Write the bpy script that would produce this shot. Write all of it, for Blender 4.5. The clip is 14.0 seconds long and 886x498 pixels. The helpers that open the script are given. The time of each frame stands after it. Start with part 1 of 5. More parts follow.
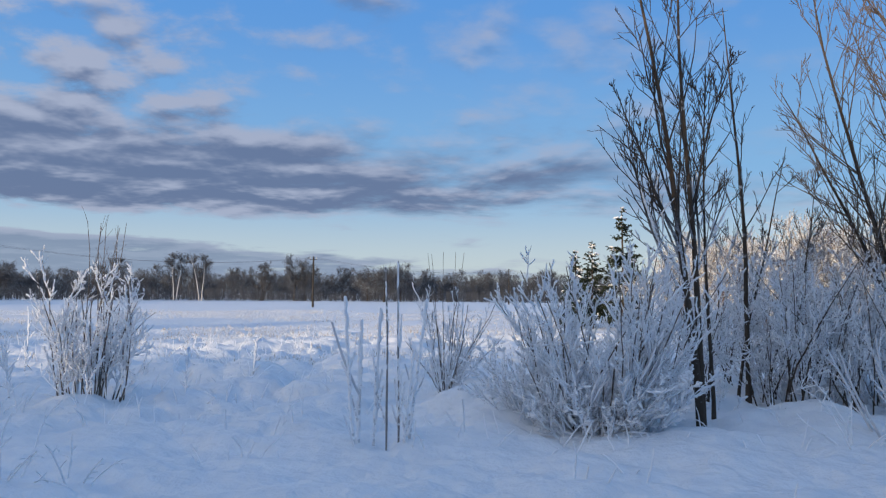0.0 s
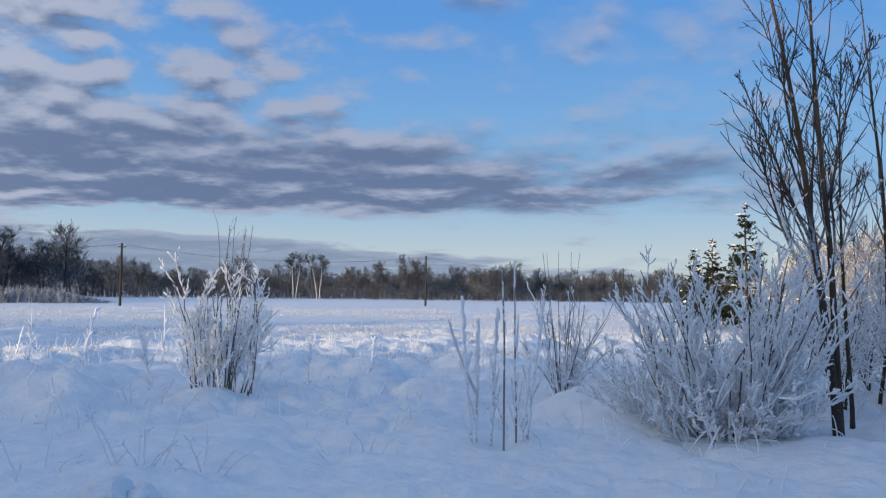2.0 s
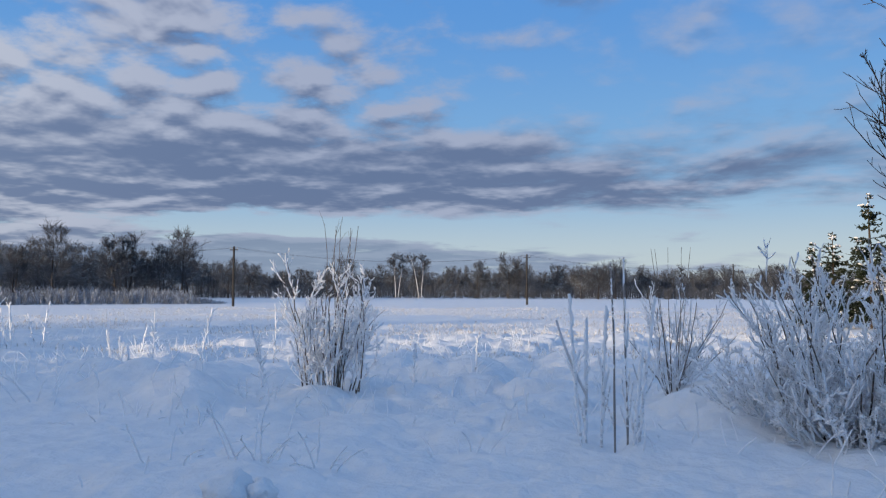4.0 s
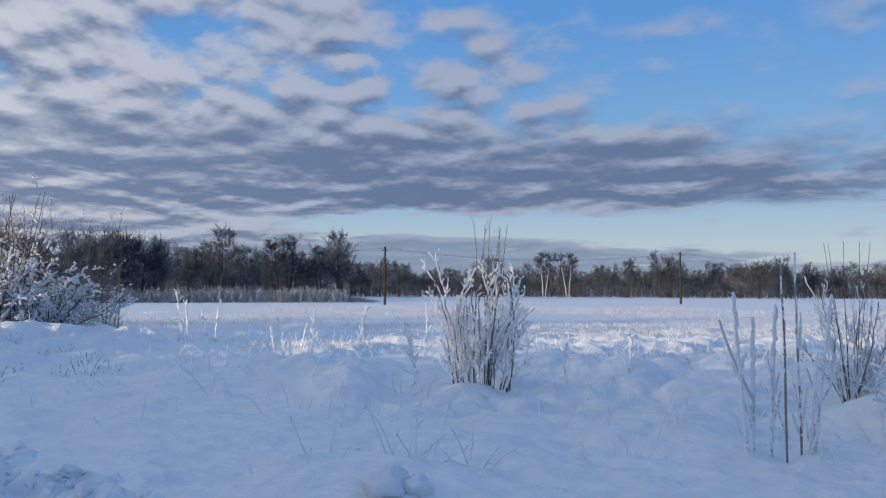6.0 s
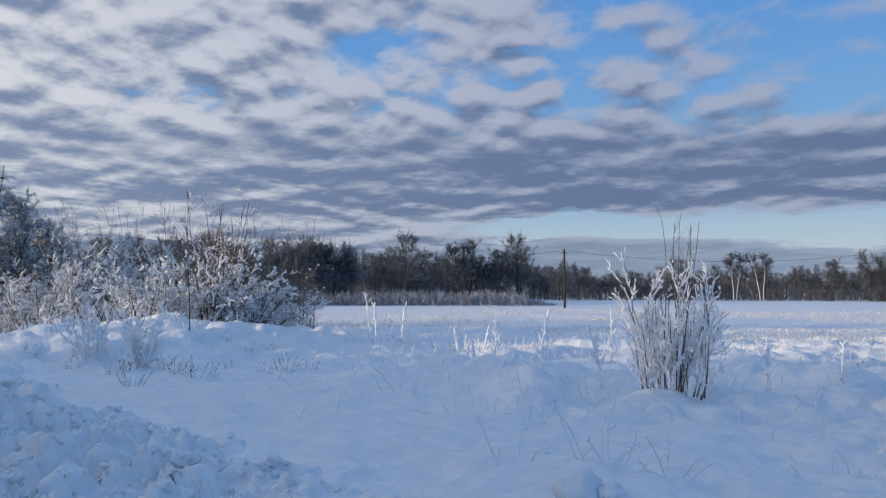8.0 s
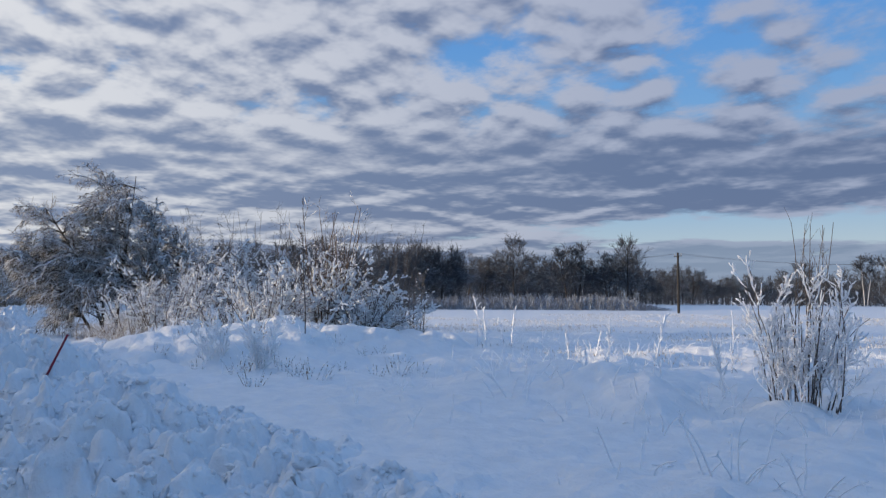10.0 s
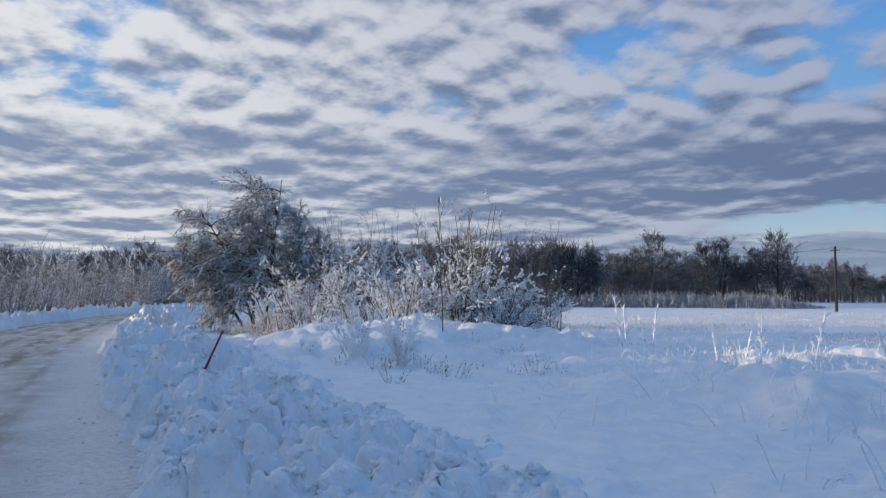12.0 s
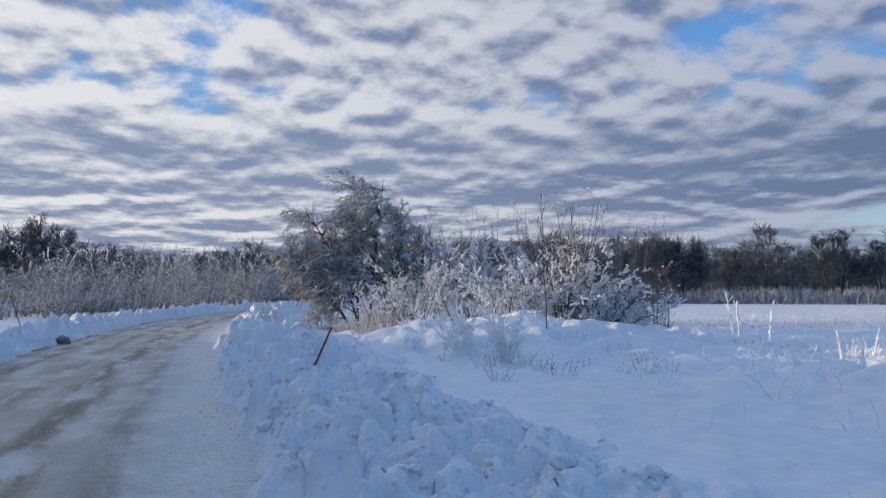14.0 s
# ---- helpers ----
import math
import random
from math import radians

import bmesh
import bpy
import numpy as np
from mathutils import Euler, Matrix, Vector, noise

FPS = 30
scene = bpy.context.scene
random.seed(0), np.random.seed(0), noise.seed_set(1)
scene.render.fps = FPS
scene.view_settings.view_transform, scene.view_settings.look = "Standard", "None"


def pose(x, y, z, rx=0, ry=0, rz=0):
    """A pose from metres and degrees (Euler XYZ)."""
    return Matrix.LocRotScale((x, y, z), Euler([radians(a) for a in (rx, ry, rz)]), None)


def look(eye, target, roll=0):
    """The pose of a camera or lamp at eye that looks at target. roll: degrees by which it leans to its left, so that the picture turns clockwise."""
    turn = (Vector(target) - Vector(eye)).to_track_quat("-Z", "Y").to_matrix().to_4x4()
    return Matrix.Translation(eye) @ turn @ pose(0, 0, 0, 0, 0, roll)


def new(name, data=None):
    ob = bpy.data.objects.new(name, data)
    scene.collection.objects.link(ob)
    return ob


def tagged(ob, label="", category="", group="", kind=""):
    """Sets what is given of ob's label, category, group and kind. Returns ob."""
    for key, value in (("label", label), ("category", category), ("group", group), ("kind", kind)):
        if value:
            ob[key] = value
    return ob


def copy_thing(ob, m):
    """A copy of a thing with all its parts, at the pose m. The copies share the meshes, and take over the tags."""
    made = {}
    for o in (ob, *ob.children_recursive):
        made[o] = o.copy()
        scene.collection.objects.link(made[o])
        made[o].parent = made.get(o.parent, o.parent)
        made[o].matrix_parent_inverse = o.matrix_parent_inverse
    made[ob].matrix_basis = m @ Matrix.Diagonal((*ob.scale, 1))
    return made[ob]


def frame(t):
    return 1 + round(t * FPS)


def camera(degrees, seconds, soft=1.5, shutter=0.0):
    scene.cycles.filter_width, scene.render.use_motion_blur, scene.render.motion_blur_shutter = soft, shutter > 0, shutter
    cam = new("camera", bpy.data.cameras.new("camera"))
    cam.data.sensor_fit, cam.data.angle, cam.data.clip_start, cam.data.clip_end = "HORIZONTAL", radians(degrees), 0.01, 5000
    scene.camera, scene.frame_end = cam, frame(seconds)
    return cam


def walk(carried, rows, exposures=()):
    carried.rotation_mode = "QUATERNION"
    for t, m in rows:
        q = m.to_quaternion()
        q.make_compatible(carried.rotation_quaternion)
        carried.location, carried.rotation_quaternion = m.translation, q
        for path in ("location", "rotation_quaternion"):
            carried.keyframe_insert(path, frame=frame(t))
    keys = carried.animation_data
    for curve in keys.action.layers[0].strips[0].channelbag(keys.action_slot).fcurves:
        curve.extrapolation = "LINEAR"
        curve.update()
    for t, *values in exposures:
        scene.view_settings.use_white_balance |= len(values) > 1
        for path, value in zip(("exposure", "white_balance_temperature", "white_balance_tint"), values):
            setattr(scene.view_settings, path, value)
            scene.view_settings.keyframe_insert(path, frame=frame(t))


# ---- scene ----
cam = camera(60.0, 14.0, soft=1.25)
# seconds, x, y, z, yaw, pitch, roll
ROWS = [
    (0.0, 0.000, -0.000, 1.614, -0.00, 3.40, -0.44),
    (0.5, 0.001, -0.058, 1.615, 1.86, 3.20, -0.81),
    (1.0, -0.028, -0.000, 1.619, 3.89, 3.24, -0.98),
    (1.5, -0.044, -0.008, 1.621, 5.79, 3.04, -0.92),
    (2.0, -0.062, 0.010, 1.621, 8.28, 3.26, -0.66),
    (2.5, -0.084, 0.026, 1.618, 10.31, 3.11, -0.57),
    (5.0, -0.147, 0.093, 1.615, 20.51, 3.26, 0.03),
    (5.5, -0.164, 0.110, 1.611, 23.57, 3.19, -0.02),
    (6.0, -0.200, 0.125, 1.607, 26.66, 3.02, -0.15),
    (6.5, -0.225, 0.136, 1.603, 29.43, 2.85, -0.03),
    (7.0, -0.261, 0.172, 1.596, 32.98, 3.14, 0.13),
    (7.5, -0.305, 0.218, 1.579, 36.35, 3.17, -0.11),
    (8.0, -0.342, 0.212, 1.576, 39.92, 3.26, -0.04),
    (10.5, -0.511, 0.279, 1.587, 50.20, 3.51, -0.31),
    (11.0, -0.542, 0.300, 1.585, 53.13, 3.44, -0.31),
    (11.5, -0.590, 0.299, 1.587, 55.60, 3.36, -0.20),
    (12.0, -0.622, 0.290, 1.590, 57.88, 3.34, -0.12),
    (12.5, -0.651, 0.307, 1.588, 59.81, 3.28, -0.14),
    (13.0, -0.690, 0.257, 1.589, 61.54, 3.44, -0.19),
    (13.5, -0.705, 0.244, 1.584, 63.22, 3.39, -0.21),
    (14.0, -0.757, 0.250, 1.586, 65.22, 3.12, 0.15),
]
walk(cam, [(t, pose(x, y, z, 90 + pitch, 0, yaw) @ pose(0, 0, 0, 0, 0, -roll)) for t, x, y, z, yaw, pitch, roll in ROWS],
     exposures=[(0.0, -0.08), (4.0, -0.13), (8.0, -0.18), (14.0, -0.17)])

# ---- world, sun ----
SUN_AZ, SUN_EL = -143.0, 8.0      # degrees; azimuth from +y towards +x

scene.world = bpy.data.worlds.new("winter_sky")
scene.world.use_nodes = True


def nodes_of(tree):
    """Short hands for building node trees."""
    tree.nodes.clear()

    def add(kind, **kw):
        n = tree.nodes.new(kind)
        for k, v in kw.items():
            if k == "op":
                n.operation = v
            elif k == "dims":
                n.noise_dimensions = v
            elif k == "blend":
                n.blend_type = v
        return n

    def link(a, b):
        tree.links.new(a, b)

    def put(sock, v):
        if isinstance(v, bpy.types.NodeSocket):
            link(v, sock)
        else:
            sock.default_value = v

    def math_(op, a, b=0.0, c=0.0, clamp=False):
        n = add("ShaderNodeMath", op=op)
        n.use_clamp = clamp
        put(n.inputs[0], a), put(n.inputs[1], b), put(n.inputs[2], c)
        return n.outputs[0]

    def vmath(op, a, b=(0, 0, 0), scale=1.0):
        n = add("ShaderNodeVectorMath", op=op)
        put(n.inputs[0], a), put(n.inputs[1], b)
        put(n.inputs[3], scale)
        return n.outputs[0]

    def noise_(vec, scale, detail=4.0, rough=0.55, dist=0.0):
        n = add("ShaderNodeTexNoise")
        put(n.inputs["Vector"], vec)
        put(n.inputs["Scale"], scale), put(n.inputs["Detail"], detail), put(n.inputs["Roughness"], rough), put(n.inputs["Distortion"], dist)
        return n.outputs["Fac"]

    def step_(v, a, b, lo=0.0, hi=1.0):
        n = add("ShaderNodeMapRange")
        n.interpolation_type = "SMOOTHSTEP"
        put(n.inputs[0], v), put(n.inputs[1], a), put(n.inputs[2], b), put(n.inputs[3], lo), put(n.inputs[4], hi)
        return n.outputs[0]

    def mix(fac, a, b, blend="MIX"):
        n = add("ShaderNodeMix")
        n.data_type, n.blend_type = "RGBA", blend
        put(n.inputs[0], fac)
        for s, v in ((n.inputs[6], a), (n.inputs[7], b)):
            put(s, (*v, 1.0) if isinstance(v, tuple) and len(v) == 3 else v)
        return n.outputs[2]

    return add, link, put, math_, vmath, noise_, step_, mix


def build_sky():
    add, link, put, math_, vmath, noise_, step_, mix = nodes_of(scene.world.node_tree)
    def vmath_dot(a, b):
        n = add("ShaderNodeVectorMath", op="DOT_PRODUCT")
        put(n.inputs[0], a), put(n.inputs[1], b)
        return n.outputs["Value"]

    sky = add("ShaderNodeTexSky")
    sky.sky_type, sky.sun_disc = "NISHITA", False
    sky.sun_elevation, sky.sun_rotation = radians(SUN_EL), radians(SUN_AZ)
    sky.air_density, sky.dust_density, sky.ozone_density = 1.0, 0.3, 3.0
    way = add("ShaderNodeTexCoord").outputs["Generated"]
    sep = add("ShaderNodeSeparateXYZ")
    link(way, sep.inputs[0])
    x, y, z = sep.outputs
    el = math_("MAXIMUM", z, 0.0)
    low = math_("ADD", el, 0.11)
    comb = add("ShaderNodeCombineXYZ")
    put(comb.inputs[0], math_("DIVIDE", x, low)), put(comb.inputs[1], math_("DIVIDE", y, low))
    deck = comb.outputs[0]                               # the clouds' flat layer
    left = math_("MULTIPLY", x, -1.0)                    # 1 towards the sun's side
    high = step_(el, 0.11, 0.25)
    round_ = math_("ADD", el, 0.22)
    comb2 = add("ShaderNodeCombineXYZ")
    put(comb2.inputs[0], math_("DIVIDE", x, round_)), put(comb2.inputs[1], math_("DIVIDE", y, round_))
    deck2 = comb2.outputs[0]                             # the same layer, less foreshortened, for the puffs overhead

    def bend(vec, scale, amount):
        swirl = add("ShaderNodeTexNoise")
        put(swirl.inputs["Vector"], vec), put(swirl.inputs["Scale"], scale)
        return vmath("ADD", vec, vmath("SCALE", vmath("SUBTRACT", swirl.outputs["Color"], (0.5, 0.5, 0.5)), scale=amount))

    bent = bend(deck, 1.5, 0.20)

    def mix_f(f, a, b):
        return math_("ADD", math_("MULTIPLY", a, math_("SUBTRACT", 1.0, f)), math_("MULTIPLY", b, f))

    def heaps(vec, scale):
        n = add("ShaderNodeTexVoronoi")
        n.feature = "SMOOTH_F1"
        put(n.inputs["Vector"], vec), put(n.inputs["Scale"], scale), put(n.inputs["Smoothness"], 0.6), put(n.inputs["Detail"], 1.0), put(n.inputs["Roughness"], 0.45)
        return math_("SUBTRACT", 0.95, n.outputs["Distance"])

    def puffs(k, fine):
        """The clouds' thickness; k under 1 looks a little higher up the sky."""
        one, two = bend(vmath("SCALE", deck, scale=k), 1.5, 0.20), bend(vmath("SCALE", deck2, scale=k), 3.5, 0.09)
        big = noise_(vmath("ADD", one, (12.1, 3.7, 0)), 2.0, fine, 0.58)
        two = vmath("ADD", two, (3.1, 1.7, 0))
        small = math_("ADD", math_("MULTIPLY", noise_(two, 4.4, fine, 0.66), 0.62), math_("MULTIPLY", heaps(two, 5.6), 0.36))
        return mix_f(high, big, small)

    puff = puffs(1.0, 7.0)
    here, toward = puffs(1.0, 4.0), puffs(0.962, 4.0)
    broad = noise_(vmath("ADD", deck2, (11.3, 4.2, 2.0)), 1.5, 3.0, 0.5, 0.3)
    # cover: thick towards the left, thin towards the right and high up, a clear slot close to the horizon on the right
    cover = math_("ADD", math_("MULTIPLY", puff, 0.80), math_("MULTIPLY", broad, 0.42))
    cover = math_("ADD", cover, step_(left, -0.45, 1.0, -0.165, 0.122))
    # unseen cover overhead, added to whiten the light on the snow
    cover = math_("ADD", cover, step_(el, 0.42, 0.75, 0.0, 0.07))
    belt = math_("MULTIPLY", step_(el, 0.080, 0.125), step_(el, 0.25, 0.14))
    cover = math_("ADD", cover, math_("MULTIPLY", belt, step_(left, -0.40, 0.25, 0.0, 0.17)))
    edge = step_(left, -0.1, 0.45, 0.036, 0.066)         # top of the low bank of cloud on the horizon
    ragged = math_("ADD", el, math_("MULTIPLY", math_("SUBTRACT", noise_(vmath("MULTIPLY", way, (1.2, 1.2, 14)), 4.0, 5.0, 0.62), 0.5), 0.06))
    bank = step_(ragged, math_("ADD", edge, 0.022), math_("SUBTRACT", edge, 0.022))
    slot = math_("MULTIPLY", math_("SUBTRACT", 1.0, bank), step_(el, 0.115, 0.085))
    cover = math_("SUBTRACT", cover, math_("MULTIPLY", slot, step_(left, 0.85, 0.5, 0.0, 0.22)))
    cover = math_("ADD", cover, math_("MULTIPLY", bank, step_(left, -0.4, 0.4, 0.06, 0.15)))
    veil = noise_(vmath("ADD", bent, (20.0, 6.0, 0)), 1.0, 4.0, 0.6, 0.6)
    cover = math_("ADD", cover, math_("MULTIPLY", step_(veil, 0.38, 0.68, 0.0, 0.16), step_(left, 0.35, -0.1)))
    dens = step_(cover, math_("ADD", 0.475, step_(left, 0.4, -0.3, 0.0, -0.09)), math_("ADD", 0.625, step_(left, 0.45, -0.2, 0.0, 0.17)))
    thick = step_(cover, 0.52, 0.86)
    # the puffs' lit edges and grey middles
    lit = math_("ADD", 0.66, math_("MULTIPLY", math_("SUBTRACT", here, toward), 3.2))
    lit = math_("SUBTRACT", lit, math_("MULTIPLY", thick, 0.32))
    lit = math_("SUBTRACT", lit, math_("MULTIPLY", belt, step_(left, 1.05, 0.45, 0.0, 0.26)))
    lit = math_("SUBTRACT", lit, math_("MULTIPLY", bank, 0.10))
    lit = step_(lit, 0.04, 0.82)
    near = vmath_dot(way, (math.sin(radians(SUN_AZ)) * 0.99, math.cos(radians(SUN_AZ)) * 0.99, math.sin(radians(SUN_EL))))
    glow = step_(near, -0.50, 0.70)
    bright = mix(glow, (0.40, 0.45, 0.60), (0.90, 0.90, 0.91))
    dark = mix(glow, (0.135, 0.185, 0.325), (0.25, 0.31, 0.46))
    bright = mix(step_(near, 0.62, 0.98), bright, (1.30, 1.24, 1.18))
    dark = mix(step_(near, 0.62, 0.98), dark, (0.40, 0.44, 0.54))
    cloud = mix(lit, dark, bright)
    cloud = mix(math_("MULTIPLY", bank, step_(left, 0.85, 0.55, 0.0, 0.8)), cloud, (0.26, 0.345, 0.485))   # the slate bank on the horizon
    # blue between the clouds, paler towards the horizon
    air = vmath("SCALE", sky.outputs[0], scale=SKY_GAIN)
    pale = mix(step_(el, 0.02, 0.16), (0.60, 0.70, 0.75), (0.26, 0.51, 0.83))
    air = mix(0.88, air, mix(step_(el, 0.12, 0.38), pale, (0.125, 0.36, 0.82)))
    col = mix(math_("MULTIPLY", dens, 0.92), air, cloud)
    bg = add("ShaderNodeBackground")
    link(col, bg.inputs[0])
    bg.inputs[1].default_value = 1.0
    out = add("ShaderNodeOutputWorld")
    link(bg.outputs[0], out.inputs[0])


SKY_GAIN = 0.09
build_sky()
sun = new("sun", bpy.data.lights.new("sun", "SUN"))
sun.data.energy, sun.data.angle, sun.data.color = 4.8, radians(0.8), (1.0, 0.78, 0.52)
_a, _e = radians(SUN_AZ), radians(SUN_EL)
sun.matrix_world = look((math.sin(_a) * math.cos(_e) * 90, math.cos(_a) * math.cos(_e) * 90, math.sin(_e) * 90), (0, 0, 0))


# ---- materials ----
def material(name, build):
    m = bpy.data.materials.new(name)
    m.use_nodes = True
    kit = nodes_of(m.node_tree)
    add, link = kit[0], kit[1]
    bsdf = add("ShaderNodeBsdfPrincipled")
    out = add("ShaderNodeOutputMaterial")
    link(bsdf.outputs[0], out.inputs[0])
    build(bsdf, *kit)
    return m


def bump(add, link, put, bsdf, height, strength, distance):
    b = add("ShaderNodeBump")
    b.inputs["Strength"].default_value, b.inputs["Distance"].default_value = strength, distance
    link(height, b.inputs["Height"])
    link(b.outputs[0], bsdf.inputs["Normal"])


def snow_build(bsdf, add, link, put, math_, vmath, noise_, step_, mix):
    pos = add("ShaderNodeNewGeometry").outputs["Position"]
    grain, drift, far = noise_(pos, 55, 4), noise_(pos, 3.0, 4), noise_(pos, 0.25, 3)
    c = mix(step_(drift, 0.3, 0.7), (0.74, 0.765, 0.80), (0.83, 0.84, 0.855))
    c = mix(step_(far, 0.45, 0.7, 0, 0.35), c, (0.76, 0.76, 0.76))
    put(bsdf.inputs["Base Color"], c)
    bsdf.inputs["Roughness"].default_value = 0.62
    bsdf.inputs["Specular IOR Level"].default_value = 0.3
    h = math_("ADD", math_("MULTIPLY", grain, 0.006), math_("MULTIPLY", noise_(pos, 6, 5, 0.58), 0.085))
    bump(add, link, put, bsdf, h, 0.7, 1.0)


SNOW = material("snow", snow_build)


def road_build(bsdf, add, link, put, math_, vmath, noise_, step_, mix):
    uv = add("ShaderNodeUVMap").outputs[0]               # u: metres across, v: metres along
    sep = add("ShaderNodeSeparateXYZ")
    link(uv, sep.inputs[0])
    u, v = sep.outputs[0], sep.outputs[1]
    pos = add("ShaderNodeNewGeometry").outputs["Position"]
    comb = add("ShaderNodeCombineXYZ")
    put(comb.inputs[0], math_("MULTIPLY", u, 1.0)), put(comb.inputs[1], math_("MULTIPLY", v, 0.16))
    streak = noise_(comb.outputs[0], 2.2, 6, 0.6)
    fine = noise_(pos, 14, 5, 0.65)
    wob = math_("ADD", u, math_("MULTIPLY", math_("SUBTRACT", noise_(comb.outputs[0], 0.7, 3), 0.5), 0.9))
    dirt = None
    for centre, width, amount in ((0.25, 0.46, 1.0), (1.10, 0.30, 0.55), (-0.75, 0.30, 0.6), (-1.75, 0.42, 0.9), (-2.45, 0.34, 1.0)):
        d = math_("MULTIPLY", step_(math_("ABSOLUTE", math_("SUBTRACT", wob, centre)), width, 0.05), amount)
        dirt = d if dirt is None else math_("MAXIMUM", dirt, d)
    worn = noise_(pos, 0.9, 4, 0.6)                      # where the snow is worn through
    dirt = math_("MULTIPLY", dirt, step_(math_("ADD", math_("MULTIPLY", streak, 0.6), math_("MULTIPLY", worn, 0.4)), 0.44, 0.53))
    dirt = math_("MULTIPLY", dirt, step_(fine, 0.36, 0.52, 0.35, 1.0))
    specks = math_("MULTIPLY", step_(noise_(pos, 24, 4, 0.7), 0.60, 0.66), step_(wob, 2.4, 0.8, 0.35, 0.9))
    base = mix(step_(noise_(pos, 1.3, 5), 0.35, 0.7), (0.42, 0.405, 0.39), (0.66, 0.655, 0.65))
    sandy = step_(wob, 1.7, 0.3)
    base = mix(math_("MULTIPLY", step_(streak, 0.36, 0.62, 0.1, 0.8), sandy), base, (0.42, 0.36, 0.28))
    base = mix(math_("MULTIPLY", step_(wob, 0.9, 2.0), 0.8), base, mix(step_(fine, 0.4, 0.7), (0.78, 0.78, 0.79), (0.60, 0.585, 0.565)))
    base = mix(specks, base, (0.17, 0.14, 0.105))
    put(bsdf.inputs["Base Color"], mix(math_("MULTIPLY", dirt, 0.82), base, (0.13, 0.095, 0.055)))
    put(bsdf.inputs["Roughness"], step_(streak, 0.3, 0.7, 0.35, 0.6))
    comb3 = add("ShaderNodeCombineXYZ")
    put(comb3.inputs[0], math_("MULTIPLY", u, 2.5)), put(comb3.inputs[1], math_("MULTIPLY", v, 7.0))
    tread = math_("MULTIPLY", noise_(comb3.outputs[0], 1.6, 3), step_(u, 0.7, 1.6))
    h = math_("ADD", math_("MULTIPLY", fine, 0.065), math_("ADD", math_("MULTIPLY", noise_(pos, 45, 3), 0.012), math_("MULTIPLY", tread, 0.16)))
    bump(add, link, put, bsdf, h, 0.8, 1.0)


ROAD = material("packed_snow_road", road_build)


def bark(name, wood, wood2, frost, top_a, top_b, cover, rough=0.85, scale=6.0, under=None):
    """Bark with hoarfrost: frost gathers on upper sides and in patches. cover: how much frost beside that."""
    def build(bsdf, add, link, put, math_, vmath, noise_, step_, mix):
        g = add("ShaderNodeNewGeometry")
        co = add("ShaderNodeTexCoord").outputs["Object"]
        nz = add("ShaderNodeSeparateXYZ")
        link(g.outputs["Normal"], nz.inputs[0])
        patch = noise_(co, scale, 4, 0.6)
        top = step_(math_("ADD", nz.outputs[2], math_("MULTIPLY", math_("SUBTRACT", patch, 0.5), 0.9)), top_a, top_b)
        f = math_("MAXIMUM", top, step_(patch, 0.62 - cover * 0.45, 0.80 - cover * 0.45)) if cover > 0 else top
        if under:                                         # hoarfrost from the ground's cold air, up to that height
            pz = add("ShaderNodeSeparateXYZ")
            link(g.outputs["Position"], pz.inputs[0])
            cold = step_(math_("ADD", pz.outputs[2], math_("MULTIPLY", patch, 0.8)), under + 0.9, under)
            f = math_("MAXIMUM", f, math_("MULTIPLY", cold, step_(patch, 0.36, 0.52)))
        w = mix(noise_(co, scale * 3, 5, 0.65), wood, wood2)
        put(bsdf.inputs["Base Color"], mix(f, w, frost))
        bsdf.inputs["Roughness"].default_value = rough
        bsdf.inputs["Specular IOR Level"].default_value = 0.2
        bump(add, link, put, bsdf, noise_(co, scale * 8, 3), 0.4, 0.01)
    return material(name, build)


FROST = (0.84, 0.86, 0.90)
HOAR = bark("hoarfrost_twigs", (0.16, 0.13, 0.11), (0.30, 0.26, 0.23), FROST, -0.2, 0.4, 0.62, scale=32)
RIME = bark("white_rime", (0.66, 0.64, 0.62), (0.78, 0.77, 0.76), (0.90, 0.91, 0.93), -0.6, 0.1, 0.8, scale=38)
STUBBLE = bark("frosted_stubble", (0.26, 0.21, 0.145), (0.40, 0.34, 0.26), (0.80, 0.81, 0.83), 0.0, 0.7, 0.48, scale=9)
BROWN_TWIGS = bark("bare_brown_twigs", (0.10, 0.075, 0.055), (0.20, 0.155, 0.12), FROST, 0.8, 1.2, 0.0, scale=6)
HOAR_THIN = bark("lightly_frosted_bark", (0.07, 0.055, 0.045), (0.15, 0.12, 0.10), FROST, 0.55, 0.95, 0.15, scale=30)
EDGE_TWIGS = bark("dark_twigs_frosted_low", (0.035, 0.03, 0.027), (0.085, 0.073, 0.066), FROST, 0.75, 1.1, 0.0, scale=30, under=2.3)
DARK_BARK = bark("dark_bark", (0.035, 0.03, 0.027), (0.085, 0.073, 0.066), FROST, 0.75, 1.1, 0.0, scale=5)
TRUNK_BARK = bark("brown_trunk_bark", (0.04, 0.03, 0.023), (0.10, 0.075, 0.055), FROST, 0.85, 1.2, 0.05, scale=7)
# distance haze mixed into the colour: cool wood, blue-grey frost
HAZY_TWIGS = bark("far_frosted_hazy_twigs", (0.050, 0.052, 0.058), (0.105, 0.108, 0.118), (0.46, 0.50, 0.56), 0.40, 1.1, 0.06, scale=1.2)
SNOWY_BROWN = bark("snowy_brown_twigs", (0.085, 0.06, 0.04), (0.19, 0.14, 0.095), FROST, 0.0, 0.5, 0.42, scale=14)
BOWED_TWIGS = bark("dark_twigs_snow_on_top", (0.085, 0.064, 0.045), (0.19, 0.148, 0.10), FROST, 0.1, 0.6, 0.24, scale=9)
